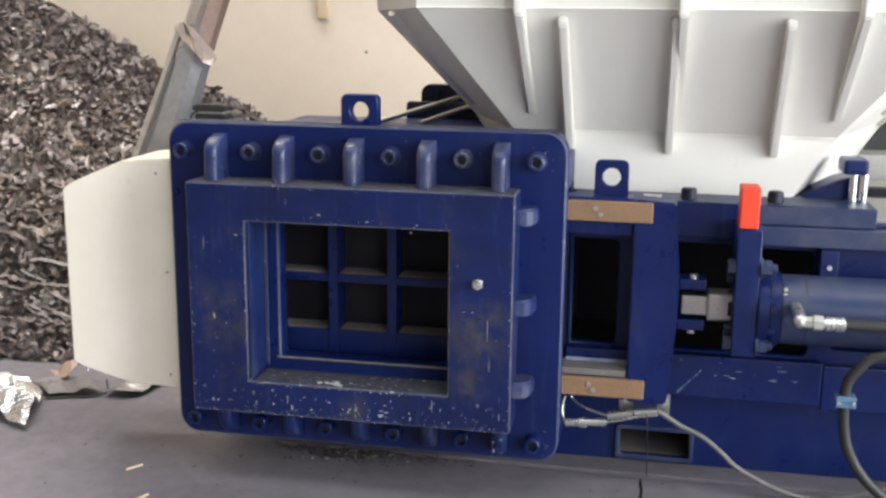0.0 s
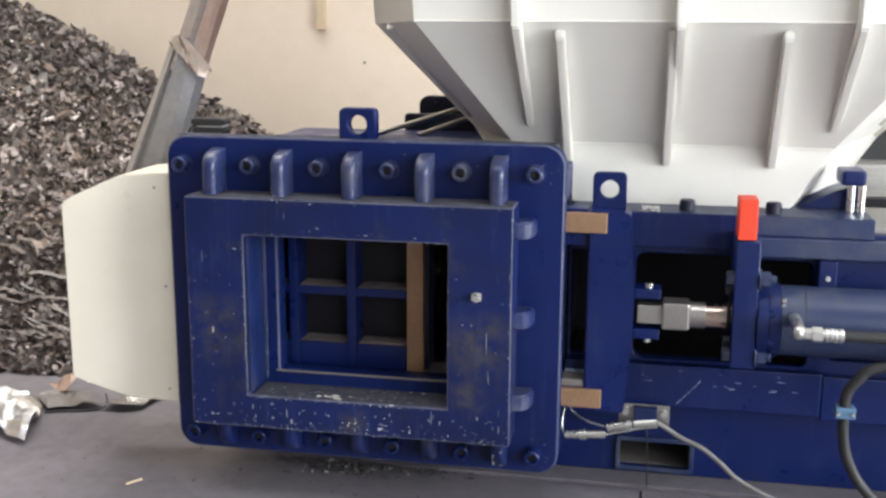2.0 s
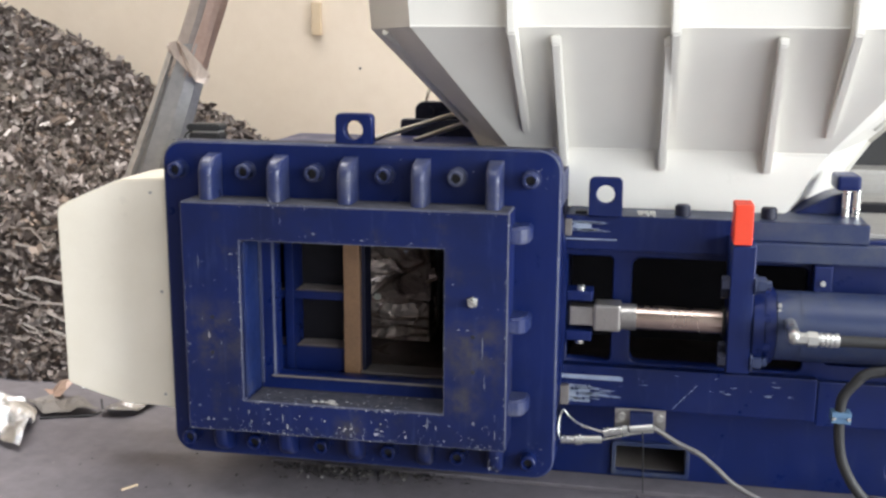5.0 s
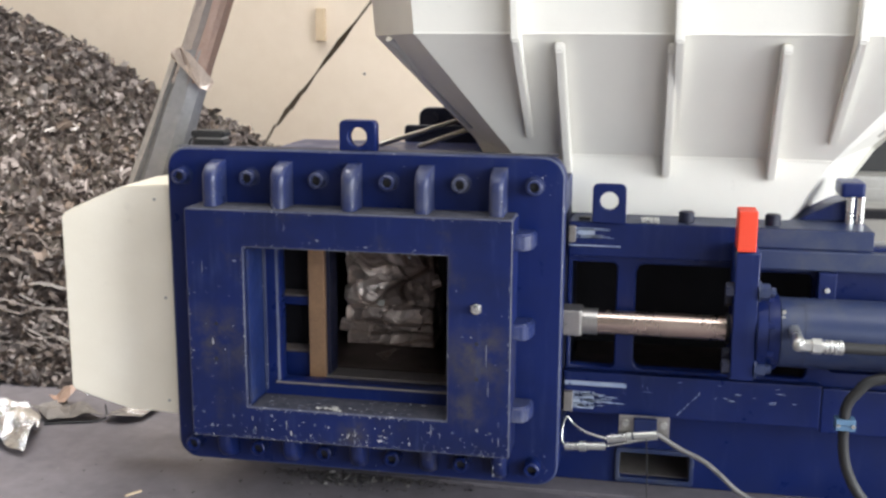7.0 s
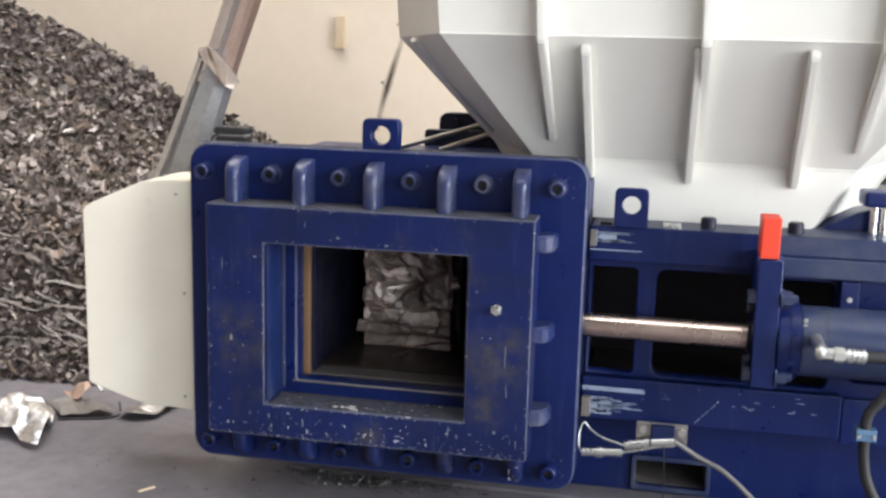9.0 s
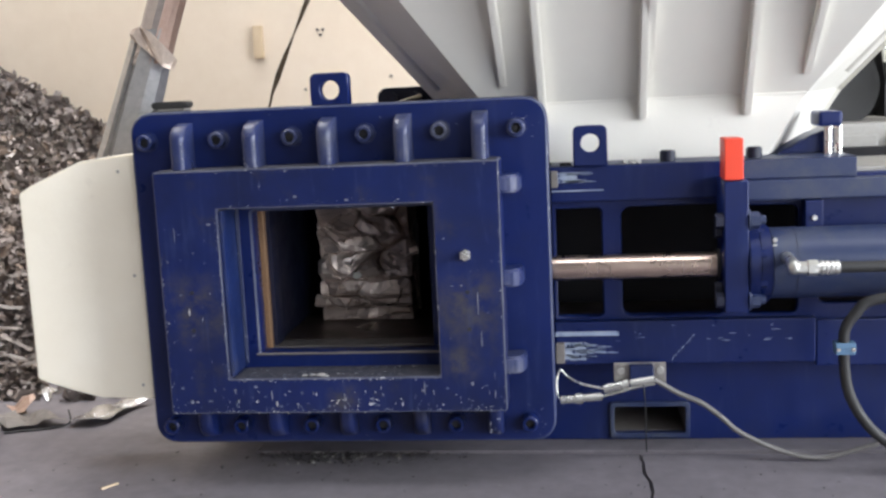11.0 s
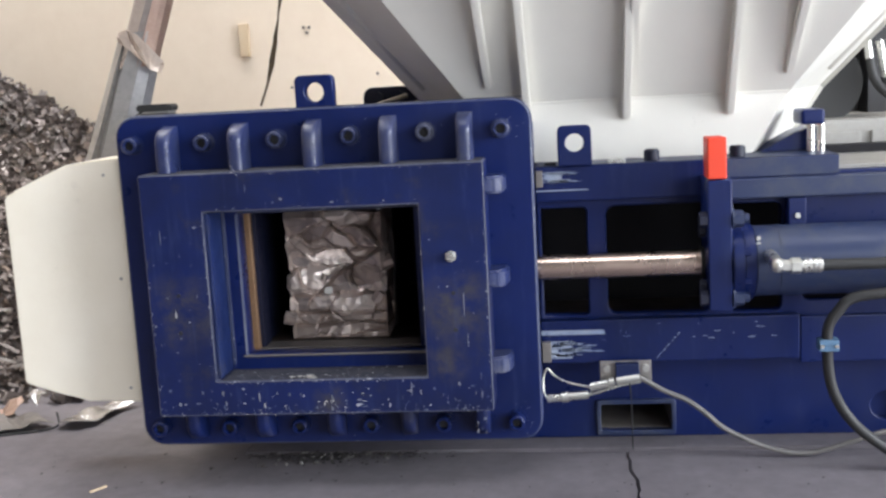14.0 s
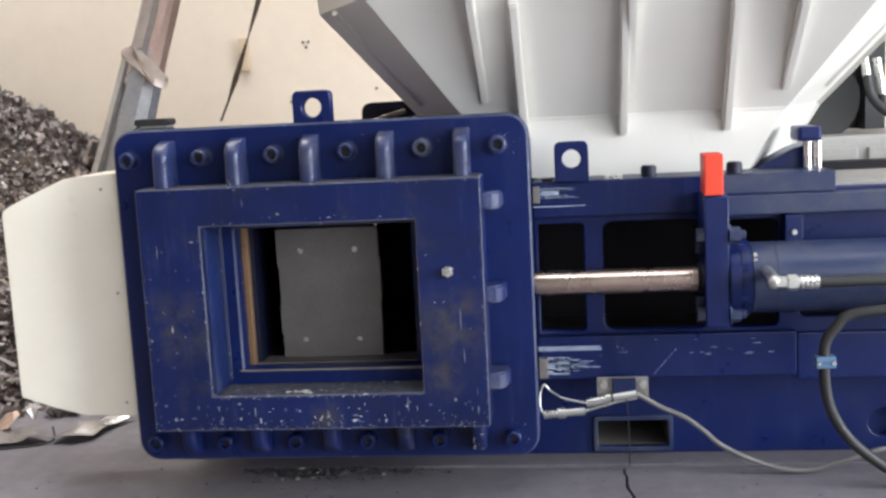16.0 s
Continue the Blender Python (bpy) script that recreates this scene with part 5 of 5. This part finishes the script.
def build_bale():
    bm = bmesh.new()
    # sheets pressed flat on one another: layers of folded leaves with a crumpled skin
    n = 70

    rs = random.Random(7)
    sheets = []
    for _ in range(56):
        c = Vector((rs.uniform(-0.13, 0.13), rs.uniform(-0.07, 0.07), rs.uniform(-0.16, 0.16)))
        sheets.append((c, Vector((rs.uniform(-0.42, 0.42), rs.uniform(-0.3, 0.3), rs.uniform(-0.62, 0.62))), rs.uniform(-0.009, 0.003), rs.uniform(0.8, 1.3)))

    def skin(p):
        """Depth of the crumpled skin: tilted leaves of sheet, each meeting the next in a sharp fold."""
        q = p + 0.012 * Vector((noise.noise(p * 22), noise.noise(p * 22 + Vector((9, 0, 0))), noise.noise(p * 22 + Vector((0, 9, 0)))))
        near = sorted((s[3] * ((q.x - s[0].x) ** 2 + (q.y - s[0].y) ** 2 + 3.4 * (q.z - s[0].z) ** 2), k) for k, s in enumerate(sheets))
        best = sheets[near[0][1]]
        fold = math.sqrt(near[1][0]) - math.sqrt(near[0][0])
        low = q.z < -0.045
        depth = best[1].dot(q - best[0]) * (0.35 if low else 1.0) + best[2] + 0.0025 * noise.noise(p * 60) - 0.006
        depth -= 0.008 * max(0.0, 1 - fold / 0.0065) * (0.4 if low else 1.0)
        # flat layers below, each parted from the next by a wavy gap
        for z in (-0.045, -0.088, -0.118):
            depth -= 0.011 * max(0.0, 1 - abs(p.z - z - 0.006 * noise.noise(Vector((p.x * 14, p.y * 14, z * 90)))) / 0.005)
        return depth

    bmesh.ops.create_cube(bm, size=1.0)
    bmesh.ops.subdivide_edges(bm, edges=list(bm.edges), cuts=n, use_grid_fill=True)
    for v in bm.verts:
        c = v.co.copy()
        m = [abs(k) > 0.499 for k in c]
        nrm = Vector([math.copysign(1, c[k]) if m[k] else 0 for k in range(3)])
        p = Vector((c.x * BALE_W, c.y * BALE_D, c.z * BALE_H))
        v.co = p + nrm.normalized() * (0.010 + skin(p) * (1.0 if m[1] and c.y < 0 and not (m[0] or m[2]) else 0.35))
    for v in bm.verts:
        v.co.z += BALE_H / 2
        v.co.z = max(v.co.z, 0.002)
        v.co.y += BALE_D / 2
    return bm


def make_bale():
    bale = thing("scrap_bale", "freshly pressed block of crumpled grey sheet metal scrap", "bale")
    part("bale_core", build_bale(), BALE_METAL, bale)
    # loose flaps that stick out at its edges
    for x, z, a, l, w in ((0.118, 0.185, 70, 0.034, 0.045), (-0.122, 0.055, 100, 0.03, 0.03), (0.10, 0.10, 35, 0.03, 0.028), (-0.03, 0.155, 20, 0.016, 0.016)):
        bm = bmesh.new()
        prism([(-l / 2, 0.004), (-l * 0.1, -0.006), (l * 0.3, -0.004), (l / 2, -0.012), (l * 0.32, 0.001), (-l * 0.1, -0.001)], "z", -w / 2, w / 2, 0.0006, bm=bm)
        bmesh.ops.transform(bm, matrix=Matrix.Translation((x, -0.006, z)) @ Matrix.Rotation(radians(a), 4, "Y"), verts=bm.verts)
        part("folded_sheet", bm, BALE_METAL, bale)
    chip = prism([(-0.012, -0.006), (0.002, -0.010), (0.011, -0.002), (0.007, 0.010), (-0.009, 0.008)], "y", -0.017, -0.011, 0.001)
    bmesh.ops.translate(chip, verts=chip.verts, vec=(-0.02, 0.0, 0.122))
    part("enamel_chip", chip, WHITE, bale, "small white enamelled chip")
    return bale


bale = make_bale()

pusher = thing("pusher_plate", "bare dull steel pusher plate with four screws", "pusher plate")


def build_pusher():
    w, h = 0.122, 0.318
    outline = [(-w, 0.0), (-w, 0.06), (-w - 0.003, 0.063), (-w - 0.003, 0.13), (-w, 0.133), (-w, 0.225), (-w - 0.003, 0.228), (-w - 0.003, h), (w, h), (w, 0.245), (w + 0.003, 0.242), (w + 0.003, 0.14), (w, 0.137), (w, 0.0), (0.05, 0.0), (0.048, 0.004), (-0.02, 0.004), (-0.022, 0.0)]
    cut_plate("face_plate", outline, [], 0.0, 0.025, STEEL_DULL, pusher, bevel=0.0015)
    for x, z in ((-0.066, 0.265), (0.066, 0.265), (-0.066, 0.048), (0.066, 0.048)):
        bm = bmesh.new()
        rod(bm, (x, 0.0, z), (x, -0.003, z), 0.0065, 14)
        part("screw", bm, ZINC, pusher, smooth=True)
    part("ram", boxes((-0.10, 0.10, 0.026, 0.42, 0.02, 0.29), bevel=0.004), BLUE, pusher)


build_pusher()

# a dark tape that hangs from the roof and flutters: rigid lengths, end to end
TAPE_Y = 1.9
tape = thing("hanging_tape", "frayed dark plastic tape fluttering from above before the wall", "tape", at=(0, 0, 0))
tape_links = []
LINK = 0.088


def build_tape():
    for k in range(11):
        l = LINK
        bm = bmesh.new()
        w0, w1 = (0.0026 + 0.0095 * abs(math.sin(k * 0.9)) ** 2, 0.0026 + 0.0095 * abs(math.sin((k + 1) * 0.9)) ** 2)
        a = [bm.verts.new(p) for p in ((-w0, 0, 0), (w0, 0.002, 0), (w1, 0.001, -l), (-w1, 0, -l))]
        bm.faces.new(a)
        bmesh.ops.solidify(bm, geom=list(bm.faces), thickness=0.001)
        tape_links.append(part("tape_length", bm, RIBBON, tape))


build_tape()
part("line", rods(((0.05, TAPE_Y, 1.85), (0.05, TAPE_Y, 6.0), 0.002), seg=6), RIBBON, tape, "thin cord up to the roof")


# ---- motions ----
def motions():
    # the gate glides left and stops
    def gate_x(t):
        return max(0.624 - 0.0492 * t, 0.194)

    walk(gate, [(t, pose(gate_x(t), 0, 0)) for t in (0, 1, 2, 3, 4, 5, 6, 7, 8, 8.5, 8.74, 9.0, 9.5, 12, 16)])
    # the bale is pushed out, tips over the ledge and drops
    floor_z = 0.297
    cx = 0.371
    rows = [(0, 0.468), (9.5, 0.468), (10.5, 0.468), (11.5, 0.45), (12.5, 0.402), (13.0, 0.372), (13.5, 0.328), (14.0, 0.272), (14.5, 0.214), (15.0, 0.136), (15.2, 0.108)]
    fall = [(15.3, 0.371, 0.085, 0.289, 10), (15.4, 0.372, 0.068, 0.284, 23), (15.5, 0.376, 0.058, 0.280, 37), (15.6, 0.388, 0.062, 0.284, 62)]
    tumble = [(15.7, 0.40, -0.06, 0.292, 82, 3), (15.8, 0.42, -0.13, 0.225, 165, 0), (15.9, 0.455, -0.37, 0.17, 182, 0), (16.0, 0.49, -0.64, 0.064, 262, 0)]
    half = Vector((0, BALE_D / 2, BALE_H / 2))
    walk(bale, [(t, pose(cx, y, floor_z)) for t, y in rows] + [(t, pose(x, y, z, a)) for t, x, y, z, a in fall]
         + [(t, pose(x, y, z, a, b) @ Matrix.Translation(-half)) for t, x, y, z, a, b in tumble])
    walk(pusher, [(0, pose(cx, 0.60, floor_z - 0.002)), (10.5, pose(cx, 0.60, floor_z - 0.002))] + [(t, pose(cx, y + 0.122, floor_z - 0.002)) for t, y in rows[3:]] + [(15.4, pose(cx, 0.229, floor_z - 0.002)), (16.0, pose(cx, 0.228, floor_z - 0.002))])
    # each row: the time, and three places (x, z) that the tape passes
    rows = [(0, 0.75, 1.5, 0.7, 1.1, 0.68, 0.8), (4.2, 0.6, 1.5, 0.55, 1.1, 0.5, 0.85), (5.4, 0.3, 1.45, 0.1, 1.02, 0.02, 0.75), (6.3, 0.0, 1.41, -0.20, 0.96, -0.29, 0.69), (6.6, 0.11, 1.38, -0.33, 0.99, -0.56, 0.72),
            (6.9, 0.10, 1.40, -0.34, 0.90, -0.53, 0.70), (7.2, 0.03, 1.47, -0.32, 0.94, -0.35, 0.69), (7.5, 0.23, 1.28, 0.07, 0.96, -0.02, 0.78), (7.8, 0.31, 1.28, 0.22, 0.97, 0.16, 0.80),
            (8.1, 0.42, 1.29, 0.31, 0.98, 0.25, 0.79), (8.4, 0.28, 1.22, 0.12, 0.89, 0.05, 0.69), (8.7, 0.23, 1.29, 0.07, 0.98, -0.03, 0.78), (9.0, 0.10, 1.47, -0.06, 0.97, -0.11, 0.77),
            (9.3, -0.25, 1.38, -0.39, 1.06, -0.54, 0.78), (9.6, 0.06, 1.45, -0.33, 0.93, -0.56, 0.71), (9.9, -0.27, 1.37, -0.41, 0.98, -0.47, 0.75), (10.2, -0.25, 1.38, -0.40, 1.00, -0.46, 0.81)]
    rows += [(11.2, 0.02, 1.35, -0.16, 1.0, -0.25, 0.80), (12.3, 0.11, 1.31, -0.07, 1.04, -0.23, 0.85), (12.5, -0.11, 1.31, -0.17, 1.04, -0.25, 0.83), (12.9, -0.02, 1.29, -0.08, 1.05, -0.15, 0.86), (13.2, -0.01, 1.28, -0.04, 1.08, -0.05, 0.93),
             (13.5, -0.10, 1.33, -0.17, 1.03, -0.20, 0.86), (13.8, -0.12, 1.35, -0.17, 1.04, -0.23, 0.85), (14.1, -0.09, 1.39, -0.20, 1.02, -0.27, 0.84), (14.5, -0.19, 1.42, -0.33, 1.04, -0.50, 0.83),
             (14.8, -0.09, 1.43, -0.38, 1.03, -0.53, 0.85), (15.2, -0.14, 1.41, -0.26, 1.07, -0.35, 0.85), (16, -0.16, 1.45, -0.30, 1.08, -0.40, 0.85)]
    # the duct sways on its cable: time and angle
    sway = [(0, 0.25), (0.5, 0.04), (1, 1.17), (1.5, 0.57), (2, -0.19), (2.5, 0.94), (3, 1.06), (3.5, 0.01), (4, 0.51), (4.5, 0.9), (5, 0.1), (5.5, 0.75), (6, 0.3), (6.5, 0.71), (7, -0.02), (7.5, 0.86), (8, 0.95), (8.5, 0.04), (9, 0.36), (9.5, 0.48), (10, 0.7), (10.5, 0.2), (11, 0.9), (11.5, 0.1), (12, 0.5), (12.3, -0.91), (12.5, 0.4), (13, 1.97), (13.5, 0.35), (14, 1.23), (14.5, 2.48), (15, 1.06), (15.5, -1.72), (16, 1.94)]
    walk(chute, [(t, pose(PIVOT.x, PIVOT.y, PIVOT.z, 0, -a, 0)) for t, a in sway])
    keyed = [[] for _ in tape_links]
    for t, xa, za, xb, zb, xc, zc in rows:
        end, mid, top = Vector((xc, zc)), Vector((xb, zb)), Vector((xa, za))
        bend = 2 * mid - 0.5 * (end + top)
        line = [end * (1 - s) ** 2 + bend * 2 * s * (1 - s) + top * s * s for s in [k / 60 for k in range(121)]]
        # lay the lengths one after another from the free end upwards
        k = 0
        low = line[0]
        for link_rows in reversed(keyed):
            while k < len(line) - 1 and (line[k] - low).length < LINK:
                k += 1
            d = (line[k] - low).normalized()
            high = low + d * LINK
            link_rows.append((t, pose(high.x, TAPE_Y, high.y, 0, math.degrees(math.atan2(d.x, d.y)), 0)))
            low = high
    for link, link_rows in zip(tape_links, keyed):
        walk(link, link_rows)


motions()
